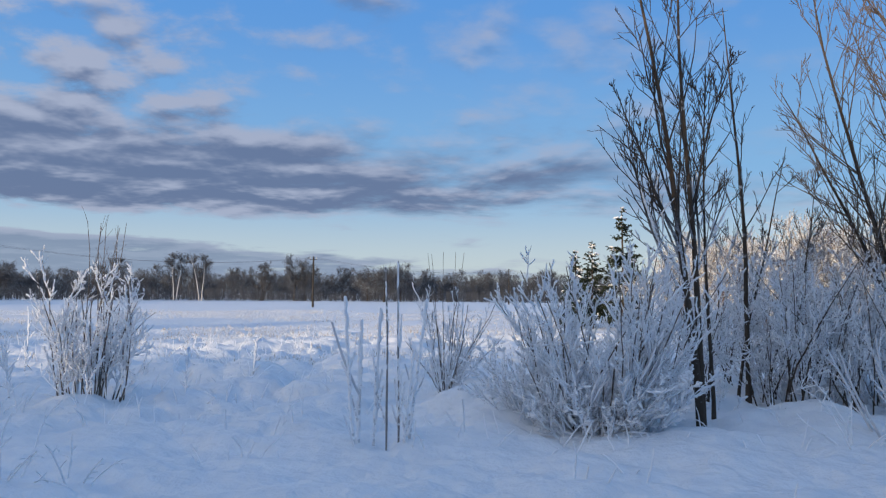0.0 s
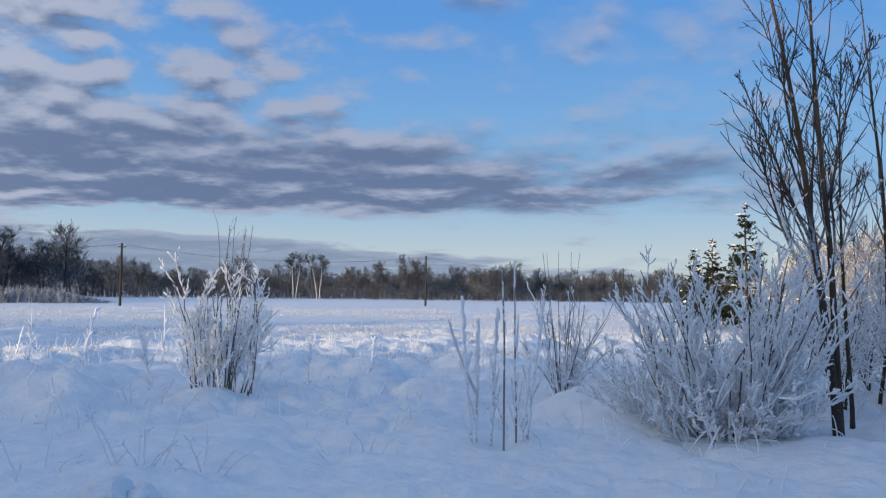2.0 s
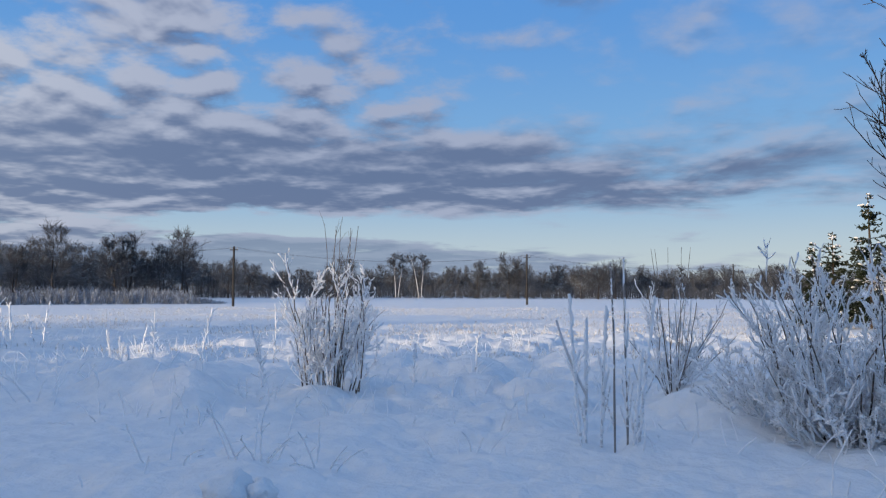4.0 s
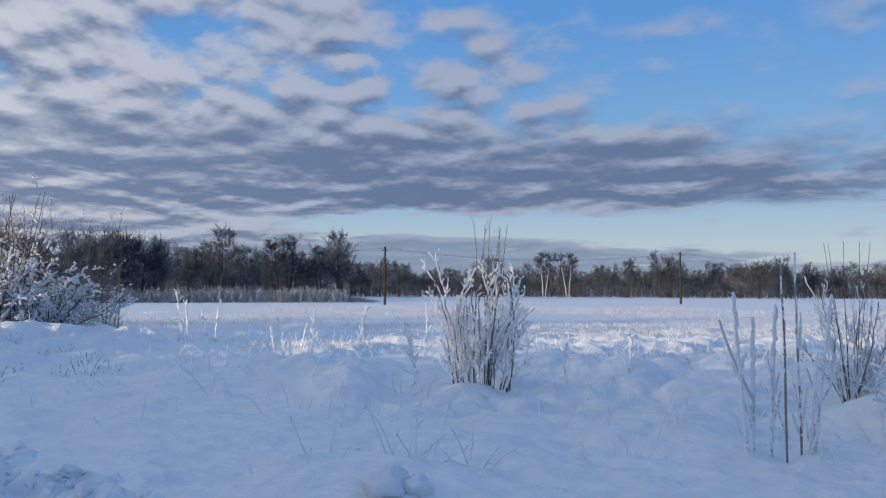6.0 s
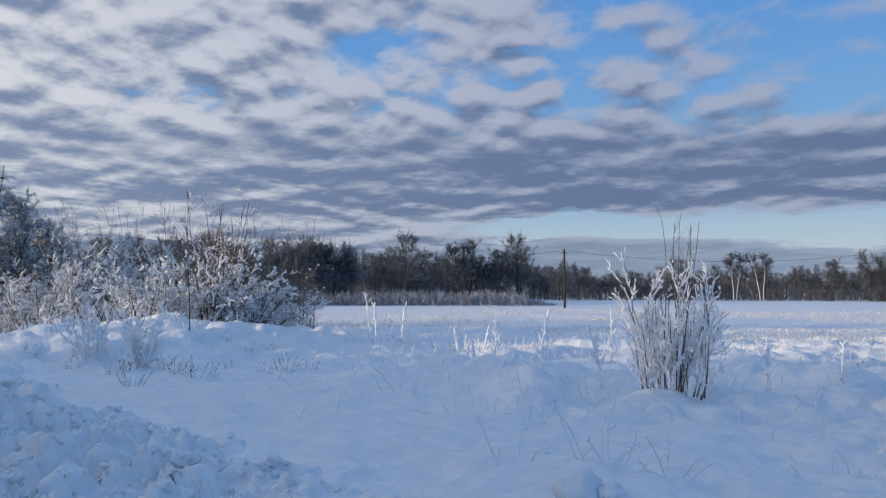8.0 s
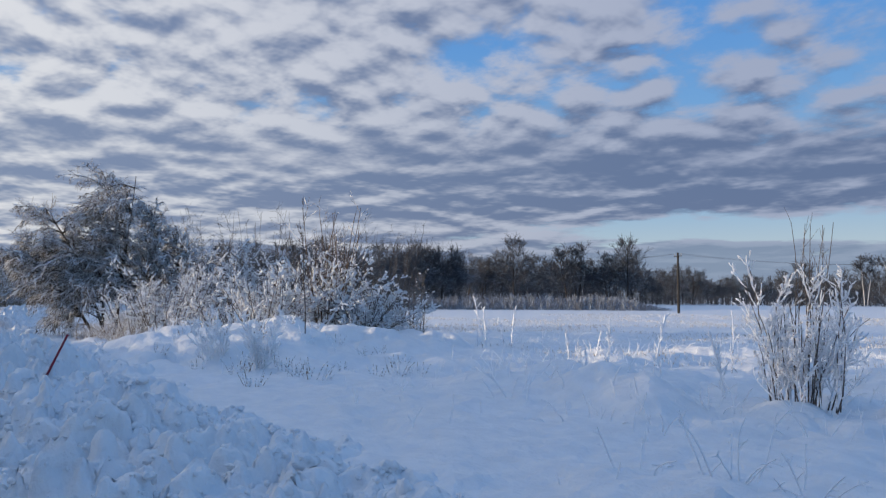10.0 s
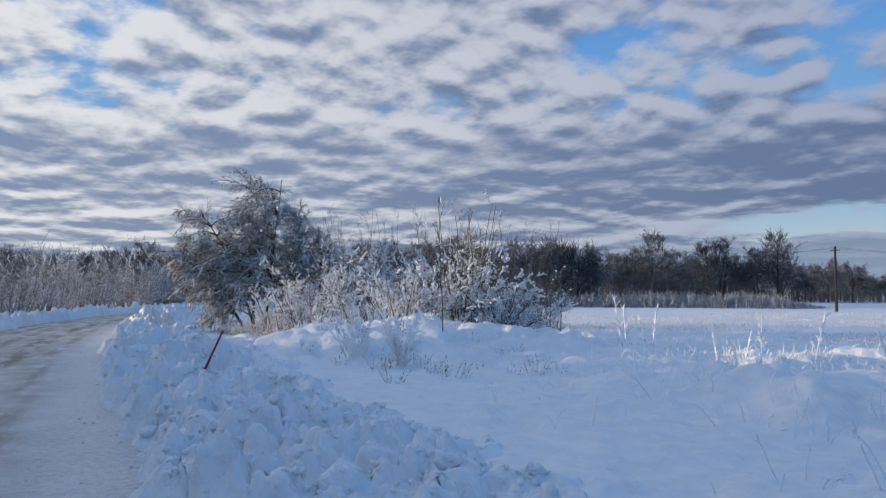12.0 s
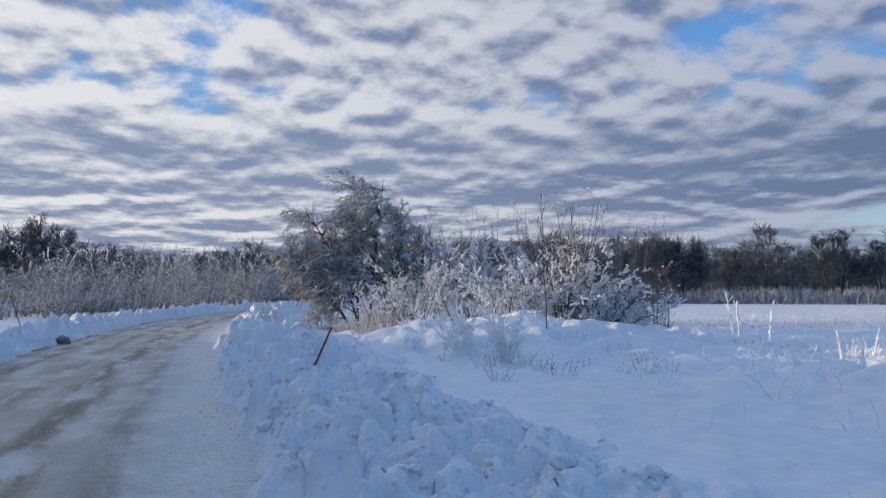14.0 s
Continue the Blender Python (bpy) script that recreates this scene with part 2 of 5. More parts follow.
BROWN_STEM = bark("brown_stems", (0.08, 0.05, 0.03), (0.17, 0.11, 0.07), FROST, 0.7, 1.1, 0.05, scale=5)
# the belt's shade is put into the colour: blue-grey stems, dulled frost
SHADED_REED = bark("shaded_frosted_reed", (0.14, 0.148, 0.17), (0.21, 0.22, 0.245), (0.42, 0.47, 0.55), 0.0, 0.9, 0.35, scale=1.2)
STALK = bark("frosted_stalk", (0.56, 0.56, 0.58), (0.70, 0.70, 0.72), FROST, 0.2, 0.9, 0.1, scale=30)
DARK_STALK = bark("grey_stalk", (0.19, 0.175, 0.17), (0.34, 0.325, 0.32), (0.62, 0.64, 0.67), 0.3, 0.9, 0.0, scale=30)
GREY_HOAR = bark("grey_frosted_stalk", (0.17, 0.15, 0.14), (0.27, 0.24, 0.22), FROST, 0.2, 0.8, 0.48, scale=50)
# snowy brown twigs again, wood painted lighter as if in sun
LIT_TWIGS = bark("sunlit_snowy_twigs", (0.15, 0.11, 0.075), (0.27, 0.205, 0.14), FROST, 0.0, 0.55, 0.44, scale=14)
REED = bark("tan_reed", (0.19, 0.15, 0.11), (0.30, 0.25, 0.19), FROST, 0.5, 1.0, 0.16, scale=5)
BIRCH = bark("birch_bark", (0.55, 0.54, 0.52), (0.70, 0.69, 0.67), FROST, 0.8, 1.2, 0.0, scale=2)
NEEDLES = bark("spruce_needles", (0.016, 0.023, 0.014), (0.036, 0.048, 0.028), FROST, 0.80, 1.15, 0.0, scale=2.0)
POLE_WOOD = bark("grey_pole_wood", (0.028, 0.025, 0.023), (0.065, 0.058, 0.052), FROST, 0.9, 1.3, 0.0, scale=3)


def plain(name, colour, rough=0.6, spec=0.3):
    def build(bsdf, add, link, put, math_, vmath, noise_, step_, mix):
        co = add("ShaderNodeTexCoord").outputs["Object"]
        put(bsdf.inputs["Base Color"], mix(step_(noise_(co, 9, 5), 0.3, 0.75), colour, tuple(c * 0.62 for c in colour)))
        bsdf.inputs["Roughness"].default_value, bsdf.inputs["Specular IOR Level"].default_value = rough, spec
    return material(name, build)


RED_PAINT = plain("red_marker_paint", (0.27, 0.03, 0.05), 0.5)
CABLE = plain("grey_cable", (0.08, 0.08, 0.085), 0.6)
DIRTY_ICE = plain("dirty_ice", (0.22, 0.20, 0.17), 0.5)
PORCELAIN = plain("porcelain", (0.6, 0.6, 0.58), 0.3)


# ---- meshes and plants ----
def mesh_of(name, verts, quads, mats, uv=None, smooth=True, tris=None, slot=None):
    """A mesh from arrays of vertices and faces."""
    verts = np.asarray(verts, np.float32)
    quads = np.asarray(quads, np.int32).reshape(-1, 4)
    tris = np.zeros((0, 3), np.int32) if tris is None else np.asarray(tris, np.int32).reshape(-1, 3)
    me = bpy.data.meshes.new(name)
    me.vertices.add(len(verts))
    me.vertices.foreach_set("co", verts.ravel())
    loops = np.concatenate([quads.ravel(), tris.ravel()])
    me.loops.add(len(loops))
    me.loops.foreach_set("vertex_index", loops)
    nq, nt = len(quads), len(tris)
    me.polygons.add(nq + nt)
    me.polygons.foreach_set("loop_start", np.concatenate([np.arange(nq) * 4, nq * 4 + np.arange(nt) * 3]).astype(np.int32))
    if slot is not None:
        me.polygons.foreach_set("material_index", np.asarray(slot, np.int32))
    for m in (mats if isinstance(mats, (list, tuple)) else [mats]):
        me.materials.append(m)
    if uv is not None:
        layer = me.uv_layers.new(name="UVMap")
        layer.data.foreach_set("uv", np.asarray(uv, np.float32)[loops].ravel())
    me.update(calc_edges=True)
    me.polygons.foreach_set("use_smooth", np.full(nq + nt, smooth))
    me.validate()
    return me


def unit(v):
    return v / np.maximum(np.linalg.norm(v, axis=-1, keepdims=True), 1e-9)


def shoots(rng, start, way, length, r0, r1, n=5, wig=0.1, rise=0.0):
    """Polylines that grow from start along way; rise bends them up (or down), wig wavers. Gives points (B, n, 3) and radii (B, n)."""
    b = len(start)
    p = np.empty((b, n, 3))
    p[:, 0] = start
    d = unit(np.array(way, float))
    length = np.broadcast_to(np.asarray(length, float), (b,))
    rise = np.broadcast_to(np.asarray(rise, float), (b,))
    for k in range(1, n):
        d = d + rng.normal(0, wig, (b, 3))
        d[:, 2] += rise / (n - 1)
        d = unit(d)
        p[:, k] = p[:, k - 1] + d * (length / (n - 1))[:, None]
    t = np.linspace(0, 1, n)[None]
    r0 = np.broadcast_to(np.asarray(r0, float), (b,))[:, None]
    r1 = np.broadcast_to(np.asarray(r1, float), (b,))[:, None]
    return p, r0 * (1 - t) + r1 * t


def sprout(rng, parent, count, t0, t1, size, angle, n=4, wig=0.1, rise=0.2, thick=0.6, tip=0.4, taper=0.5, least=0.002):
    """Side shoots along all the parent polylines: count a parent, between t0 and t1 of its length, size times its length, at angle degrees to it."""
    p, r = parent
    b, m, _ = p.shape
    idx = np.repeat(np.arange(b), count)
    t = rng.uniform(t0, t1, b * count)
    f = t * (m - 1)
    k = np.minimum(f.astype(int), m - 2)
    w = (f - k)[:, None]
    start = p[idx, k] * (1 - w) + p[idx, k + 1] * w
    tang = unit(p[idx, k + 1] - p[idx, k])
    side = unit(np.cross(tang, rng.normal(0, 1, tang.shape)))
    a = np.radians(rng.uniform(angle[0], angle[1], b * count))[:, None]
    way = tang * np.cos(a) + side * np.sin(a)
    plen = np.linalg.norm(p[:, -1] - p[:, 0], axis=1)[idx]
    length = plen * rng.uniform(size[0], size[1], b * count) * (1 - taper * t)
    rr = np.maximum((r[idx, k] * (1 - w[:, 0]) + r[idx, k + 1] * w[:, 0]) * thick, least)
    return shoots(rng, start, way, length, rr, np.maximum(rr * tip, least * 0.7), n, wig, rise)


def tubes(name, groups, mats, sides=4, slots=None):
    """One mesh out of groups of polylines with radii."""
    vs, fs, sl, base = [], [], [], 0
    for gi, (p, r) in enumerate(groups):
        b, n, _ = p.shape
        s = sides[gi] if isinstance(sides, (list, tuple)) else sides
        tang = np.gradient(p, axis=1)
        tang = unit(tang)
        ref = np.where(np.abs(tang[:, :1, 2:3]) > 0.9, np.array([1.0, 0, 0]), np.array([0, 0, 1.0]))
        u = unit(np.cross(tang, np.broadcast_to(ref, tang.shape)))
        v = np.cross(tang, u)
        a = np.arange(s) * 2 * np.pi / s
        ring = p[:, :, None] + r[:, :, None, None] * (np.cos(a)[:, None] * u[:, :, None] + np.sin(a)[:, None] * v[:, :, None])
        vs.append(ring.reshape(-1, 3))
        i = (np.arange(b)[:, None, None] * n + np.arange(n - 1)[None, :, None]) * s
        j, j2 = np.arange(s), (np.arange(s) + 1) % s
        q = np.stack([i + j, i + j2, i + s + j2, i + s + j], -1).reshape(-1, 4) + base
        fs.append(q)
        sl.append(np.full(len(q), 0 if slots is None else slots[gi]))
        base += b * n * s
    return mesh_of(name, np.concatenate(vs), np.concatenate(fs), mats, slot=np.concatenate(sl))


def lumps(rng, parent, count, size, lift=0.5, stretch=2.2, flat=0.8):
    """Loads of snow that lie along polylines: short spindles, as shoots."""
    p, r = parent
    b, m, _ = p.shape
    idx, k = rng.integers(0, b, count), rng.integers(0, m - 1, count)
    w = rng.uniform(0, 1, (count, 1))
    mid = p[idx, k] * (1 - w) + p[idx, k + 1] * w
    tang = unit(p[idx, k + 1] - p[idx, k])
    tang[:, 2] *= 0.6
    rad = rng.uniform(size[0], size[1], count)
    mid[:, 2] += rad * lift
    t = np.array([-1.0, -0.55, 0.15, 0.7, 1.0])
    prof = np.array([0.12, 0.8, 1.0, 0.65, 0.1])
    pts = mid[:, None] + tang[:, None] * (t[None, :, None] * rad[:, None, None] * stretch)
    pts[:, :, 2] += rng.normal(0, 0.15, (count, 5)) * rad[:, None]
    return pts, rad[:, None] * prof[None] * rng.uniform(0.75, 1.2, (count, 5))


def sleeves(rng, parent, share, size, n=8, t0=0.1):
    """Rough coats of rime round a share of the polylines."""
    p, r = parent
    b, m, _ = p.shape
    idx = np.flatnonzero(rng.uniform(0, 1, b) < share)
    f = np.linspace(t0, 1.0, n) * (m - 1)
    k = np.minimum(f.astype(int), m - 2)
    w = (f - k)[None, :, None]
    pts = p[idx][:, k] * (1 - w) + p[idx][:, k + 1] * w
    rad = rng.uniform(size[0], size[1], (len(idx), 1)) * rng.uniform(0.65, 1.3, (len(idx), n))
    rad[:, 0] *= 0.4
    rad[:, -1] *= 0.5
    return pts + rng.normal(0, 1, pts.shape) * rad[..., None] * 0.22, rad


def below(group, z, rng, fade=0.7):
    """The polylines of a group that start under about that height."""
    p, r = group
    on = p[:, 0, 2] < z + rng.normal(0, fade * 0.5, len(p))
    return p[on], r[on]


def thing(name, label, category, group="", kind=""):
    return tagged(new(name), label, category, group, kind)


def part(name, me, parent, label="", kind=""):
    ob = new(name, me)
    ob.parent = parent
    return tagged(ob, label, kind=kind)


def each(name, group, mat, sides, parent):
    """Every polyline of a group as a part of its own."""
    for k in range(len(group[0])):
        part(name, tubes(name, [(group[0][k:k + 1], group[1][k:k + 1])], mat, sides), parent)


def put_at(ob, x, y, z=None, turn=0.0, size=1.0):
    ob.matrix_world = pose(x, y, ground(x, y) if z is None else z, 0, 0, turn) @ Matrix.Scale(size, 4)
    return ob


# ---- smooth noise on arrays, for the ground ----
def hash2(i, j, seed):
    h = (i * 374761393 + j * 668265263 + seed * 974634257) & 0x7FFFFFFF
    h = ((h ^ (h >> 13)) * 1274126177) & 0x7FFFFFFF
    return ((h ^ (h >> 16)) & 0xFFFFF) / float(0xFFFFF)


def value_noise(x, y, seed=0):
    i, j = np.floor(x).astype(np.int64), np.floor(y).astype(np.int64)
    u, v = x - i, y - j
    u, v = u * u * u * (u * (u * 6 - 15) + 10), v * v * v * (v * (v * 6 - 15) + 10)
    a, b, c, d = hash2(i, j, seed), hash2(i + 1, j, seed), hash2(i, j + 1, seed), hash2(i + 1, j + 1, seed)
    return (a * (1 - u) + b * u) * (1 - v) + (c * (1 - u) + d * u) * v


def fbm(x, y, octaves=4, seed=0, gain=0.5):
    s, amp, tot = 0.0, 1.0, 0.0
    for k in range(octaves):
        c, q = math.cos(0.7 * k), math.sin(0.7 * k)
        s = s + amp * value_noise((x * c - y * q) * 2 ** k, (x * q + y * c) * 2 ** k, seed + k)
        tot += amp
        amp *= gain
    return s / tot


def domes(x, y, seed=0, fill=1.0):
    """Round heaps scattered over cells one unit wide: the height of a dome of random size, 0 between."""
    i, j = np.floor(x).astype(np.int64), np.floor(y).astype(np.int64)
    best = np.zeros_like(x, dtype=float)
    for di in (-1, 0, 1):
        for dj in (-1, 0, 1):
            cx, cy = i + di, j + dj
            px, py = cx + hash2(cx, cy, seed), cy + hash2(cx, cy, seed + 7)
            rad = 0.3 + 0.6 * hash2(cx, cy, seed + 13)
            on = hash2(cx, cy, seed + 19) < fill
            d2 = ((x - px) ** 2 + (y - py) ** 2) / rad ** 2
            best = np.maximum(best, np.where(on, rad * np.sqrt(np.maximum(1 - d2, 0)), 0))
    return best


def clods(x, y, seed=0, fill=1.0):
    """Broken lumps over cells one unit wide: domes cut off by tilted flat faces."""
    i, j = np.floor(x).astype(np.int64), np.floor(y).astype(np.int64)
    best = np.zeros_like(x, dtype=float)
    for di in (-1, 0, 1):
        for dj in (-1, 0, 1):
            cx, cy = i + di, j + dj
            px, py = cx + hash2(cx, cy, seed), cy + hash2(cx, cy, seed + 7)
            rad = 0.3 + 0.55 * hash2(cx, cy, seed + 13)
            on = hash2(cx, cy, seed + 19) < fill
            dx, dy = (x - px) / rad, (y - py) / rad
            dome = 1.35 * np.sqrt(np.maximum(1 - dx ** 2 - dy ** 2, 0))
            face = 0.75 + 0.8 * (hash2(cx, cy, seed + 23) - 0.5) * dx + 0.8 * (hash2(cx, cy, seed + 29) - 0.5) * dy
            best = np.maximum(best, np.where(on, rad * np.clip(np.minimum(dome, face), 0, None), 0))
    return best


def soft(v, a, b):
    t = np.clip((v - a) / (b - a), 0, 1)
    return t * t * (3 - 2 * t)


# ---- the ground, the road and the ploughed banks ----
ROAD_X = np.array([-260, -190, -150, -120, -95, -80, -70, -60, -50, -40, -30, -20, -10, 0, 60, 400.0])
ROAD_Y = np.array([215, 130, 84, 55, 33, 22.5, 16.8, 11.9, 7.9, 4.9, 2.5, 0.75, -0.6, -1.4, -3.0, -6.0])
_rx = np.linspace(-260, 400, 2641)
_ry = np.convolve(np.pad(np.interp(_rx, ROAD_X, ROAD_Y), 20, mode="edge"), np.ones(41) / 41, mode="valid")
ROAD_HALF = 2.6


def road_y(x):
    return np.interp(x, _rx, _ry)


def road_off(x, y):
    """Metres from the road's middle line, positive on the meadow's side."""
    slope = np.interp(x, _rx, np.gradient(_ry, _rx))
    return (y - road_y(x)) / np.sqrt(1 + slope ** 2)


# heaps of snow over tussocks and rubble: x, y, radius, height
HEAPS = [(-8.1, 10.7, 0.85, 0.50), (-7.0, 10.2, 0.6, 0.40), (-9.6, 11.6, 0.8, 0.42), (-6.3, 9.3, 0.6, 0.32), (-3.15, 5.2, 0.45, 0.06),
         (-10.2, 10.4, 1.0, 0.25), (-19.6, 10.6, 3.0, 0.42), (-20.0, 13.4, 3.0, 0.42), (-17.6, 12.6, 2.2, 0.22), (-22.5, 9.6, 2.6, 0.25),
         (-16.4, 10.2, 0.9, 0.28), (-17.8, 9.0, 1.0, 0.30), (-16.9, 14.0, 0.7, 0.15), (-15.2, 12.4, 0.5, 0.18), (-20.3, 8.2, 1.5, 0.2),
         (0.6, 10.3, 1.0, 0.22), (4.6, 9.9, 1.6, 0.25), (1.0, 12.6, 1.1, 0.25), (-18.5, 15.5, 1.1, 0.35), (-13.5, 11.4, 0.8, 0.18)]


def ground_height(x, y):
    x, y = np.asarray(x, float), np.asarray(y, float)
    d = np.hypot(x, y)
    s = road_off(x, y)
    meadow = soft(s, 2.8, 6.0) * soft(d, 60, 30)
    rough = (0.34 * soft(y, 4.6, 6.5) * soft(x, -7.5, -4.0) + 0.66 * soft(y, 7.5, 11.5)) * soft(d, 42, 24) * soft(s, 4, 7)
    z = 0.17 * (fbm(x / 2.8, y / 2.8, 4, 3) - 0.5) * meadow
    z = z + 0.13 * (fbm(x / 0.6, y / 0.6, 4, 5, 0.62) - 0.5) * meadow - 0.07 * meadow * domes(x / 0.7 + 0.3 * y, y / 0.5, 71, 0.22)
    wx, wy = x + 0.5 * (fbm(x / 0.8, y / 0.8, 3, 51) - 0.5), y + 0.5 * (fbm(x / 0.8, y / 0.8, 3, 52) - 0.5)
    z = z + rough * (0.30 * domes(wx / 1.3, wy / 1.3, 21, 0.5) + 0.13 * domes(wx / 0.55, wy / 0.55, 31, 0.5) + 0.30 * (fbm(x / 1.1, y / 1.1, 4, 41, 0.6) - 0.5) - 0.13)
    slope = soft(-x, 15.3, 17.5) * soft(-x, 30, 25) * soft(s, 4.5, 6.0) * soft(y, 19, 15)      # snow pillows on the mound's side
    z = z + slope * (0.34 * domes(wx / 0.85, wy / 0.85, 23, 0.6) + 0.12 * domes(wx / 0.5, wy / 0.5, 33, 0.6))
    z = z + 0.05 * (fbm(x / 9.0, y / 9.0, 3, 9) - 0.5) * soft(d, 20, 40) * soft(np.abs(s), 3, 8)
    for hx, hy, r, h in HEAPS:
        q = ((x - hx) ** 2 + (y - hy) ** 2) / r ** 2
        z = z + h * np.exp(-q * 1.3)
    z = z + 0.15 * soft(-s, 3.5, 9)                       # the field beyond the road
    return z * soft(np.abs(s), 2.2, 3.6) - 0.05 * soft(np.abs(s), 3.0, 2.0)


def ground(x, y):
    return float(ground_height(np.array([x]), np.array([y]))[0])


def build_ground():
    az = np.radians(np.concatenate([np.arange(-100, 36, 0.24), np.arange(36, 260, 4.0)]))
    rad = np.concatenate([[0.05, 0.6, 1.2, 1.8, 2.4, 3.0, 3.5], np.geomspace(4.0, 60, 400), np.geomspace(62, 4500, 60)])
    r, a = np.meshgrid(rad, az, indexing="ij")
    x, y = r * np.sin(a), r * np.cos(a)
    z = ground_height(x, y)
    n, m = len(rad), len(az)
    i, j = np.meshgrid(np.arange(n - 1), np.arange(m), indexing="ij")
    j2 = (j + 1) % m
    q = np.stack([i * m + j, (i + 1) * m + j, (i + 1) * m + j2, i * m + j2], -1)
    tagged(new("ground", mesh_of("ground", np.stack([x, y, z], -1).reshape(-1, 3), q[..., ::-1], SNOW)), "snow-covered meadow and field, uneven over tussocks", "ground", kind="structure")


build_ground()


def build_road():
    xs = np.concatenate([np.concatenate([np.arange(70, 0, -2.0), np.arange(0, -30, -0.12)]), np.arange(-30, -240, -0.8)])
    us = np.linspace(-ROAD_HALF - 0.35, ROAD_HALF + 0.35, 55)
    slope = np.interp(xs, _rx, np.gradient(_ry, _rx))
    k = np.sqrt(1 + slope ** 2)
    x = xs[:, None] - us[None] * (slope / k)[:, None]
    y = road_y(xs)[:, None] + us[None] / k[:, None]
    u = np.broadcast_to(us[None], x.shape)
    z = 0.012 * (fbm(u * 2.2, xs[:, None] / 1.8 + 0 * u, 4, 61) - 0.5) + 0.02 * (fbm(x * 3, y * 3, 3, 63) - 0.5) * soft(u, 1.2, 2.2)
    for c in (-1.75, -0.55, 0.6, 1.7):
        z = z - 0.018 * np.exp(-((u - c) / 0.25) ** 2)
    z = z + 0.0 - 0.03 * soft(np.abs(u), 2.5, 2.95)
    n, m = x.shape
    i, j = np.meshgrid(np.arange(n - 1), np.arange(m - 1), indexing="ij")
    q = np.stack([i * m + j, i * m + j + 1, (i + 1) * m + j + 1, (i + 1) * m + j], -1)
    v = np.broadcast_to(xs[:, None], x.shape)
    uv = np.stack([u, v], -1).reshape(-1, 2)
    tagged(new("road", mesh_of("road", np.stack([x, y, z], -1).reshape(-1, 3), q[..., ::-1], ROAD, uv=uv)), "packed snow road with brown sanded wheel tracks", "road", kind="structure")


build_road()


def bank_height(x, y, prof, mask, out, seed):
    """A ploughed bank's height over the ground: heaped clods of three sizes."""
    bx, by = x + 0.26 * (fbm(x / 0.4, y / 0.4, 3, seed + 21) - 0.5), y + 0.26 * (fbm(x / 0.4, y / 0.4, 3, seed + 22) - 0.5)
    heap = 0.42 * domes(bx / 0.75, by / 0.75, seed + 5, 0.62) + 0.40 * domes(bx / 0.36, by / 0.36, seed + 6, 0.60)
    fine = 0.24 * domes(bx / 0.17, by / 0.17, seed + 15, 0.62) + 0.10 * clods(bx / 0.10, by / 0.10, seed + 8, 0.7)
    swell = prof * (0.55 + 0.9 * fbm(x / 1.5, y / 1.5, 3, seed + 2))
    return swell + mask * (1.1 * heap * (0.35 + 1.7 * prof + 0.25 * out) + fine * (0.5 + 0.5 * out) + 0.10 * (fbm(x / 0.22, y / 0.22, 4, seed + 9, 0.6) - 0.5) - 0.11)


def build_bank(name, label, side, xs, inner, width, height, seed):
    """Ploughed clods along one edge of the road: steep towards the road, running out over the meadow."""
    ws = np.linspace(0, 1, 150 if side > 0 else 40)
    slope = np.interp(xs, _rx, np.gradient(_ry, _rx))
    k = np.sqrt(1 + slope ** 2)
    wid = width(xs)
    u = side * (inner + ws[None] * wid[:, None] + 0.7 * (fbm(xs / 1.0, xs * 0 + 3.0, 5, seed, 0.65)[:, None] - 0.5) * (1 - ws[None]))
    x = xs[:, None] - u * (slope / k)[:, None]
    y = road_y(xs)[:, None] + u / k[:, None]
    ragged = ws[None] + 0.34 * (fbm(x / 0.9, y / 0.9, 4, seed + 31) - 0.5)
    prof = soft(ws, -0.02, 0.24)[None] * (1 - 0.92 * soft(ragged, 0.25, 0.75)) * height(xs)[:, None]
    mask = soft(ws, 0.0, 0.10)[None] * soft(ragged, 0.92, 0.72) * soft(ws, 1.0, 0.9)[None] * soft(height(xs), 0.0, 0.12)[:, None]
    wx, wy = 0.14 * (fbm(x / 0.3, y / 0.3, 3, seed + 11) - 0.5), 0.14 * (fbm(x / 0.3, y / 0.3, 3, seed + 12) - 0.5)
    z = ground_height(x, y) + bank_height(x, y, prof * soft(ws, 1.0, 0.85)[None], mask, soft(ragged, 0.85, 0.35), seed) - 0.07 * (1 - mask) ** 3
    n, m = x.shape
    i, j = np.meshgrid(np.arange(n - 1), np.arange(m - 1), indexing="ij")
    q = np.stack([i * m + j, i * m + j + 1, (i + 1) * m + j + 1, (i + 1) * m + j], -1)
    if side > 0:
        q = q[..., ::-1]
    ob = tagged(new(name, mesh_of(name, np.stack([x + wx * mask, y + wy * mask, z], -1).reshape(-1, 3), q, SNOW)), label, "snow bank", kind="stuff")
    return ob, (x, y, z, mask)


_steps = [-3.2]
while _steps[-1] > -110:
    _steps.append(_steps[-1] - max(0.03, 0.0042 * abs(_steps[-1])))
_xs = np.array(_steps)
BANK, BANK_GRID = build_bank("snow_bank", "ridge of ploughed lumpy snow clods along the road", 1, _xs, 2.25,
           lambda x: np.interp(x, [-110, -30, -18, -8, -4], [2.6, 3.4, 4.2, 3.9, 3.7]),
           lambda x: np.interp(x, [-110, -40, -24, -12, -6, -4.2, -3.4], [0.20, 0.26, 0.22, 0.17, 0.12, 0.08, 0.0]), 100)
_xs2 = np.concatenate([np.arange(6, -60, -0.09), np.arange(-60, -120, -0.25)])
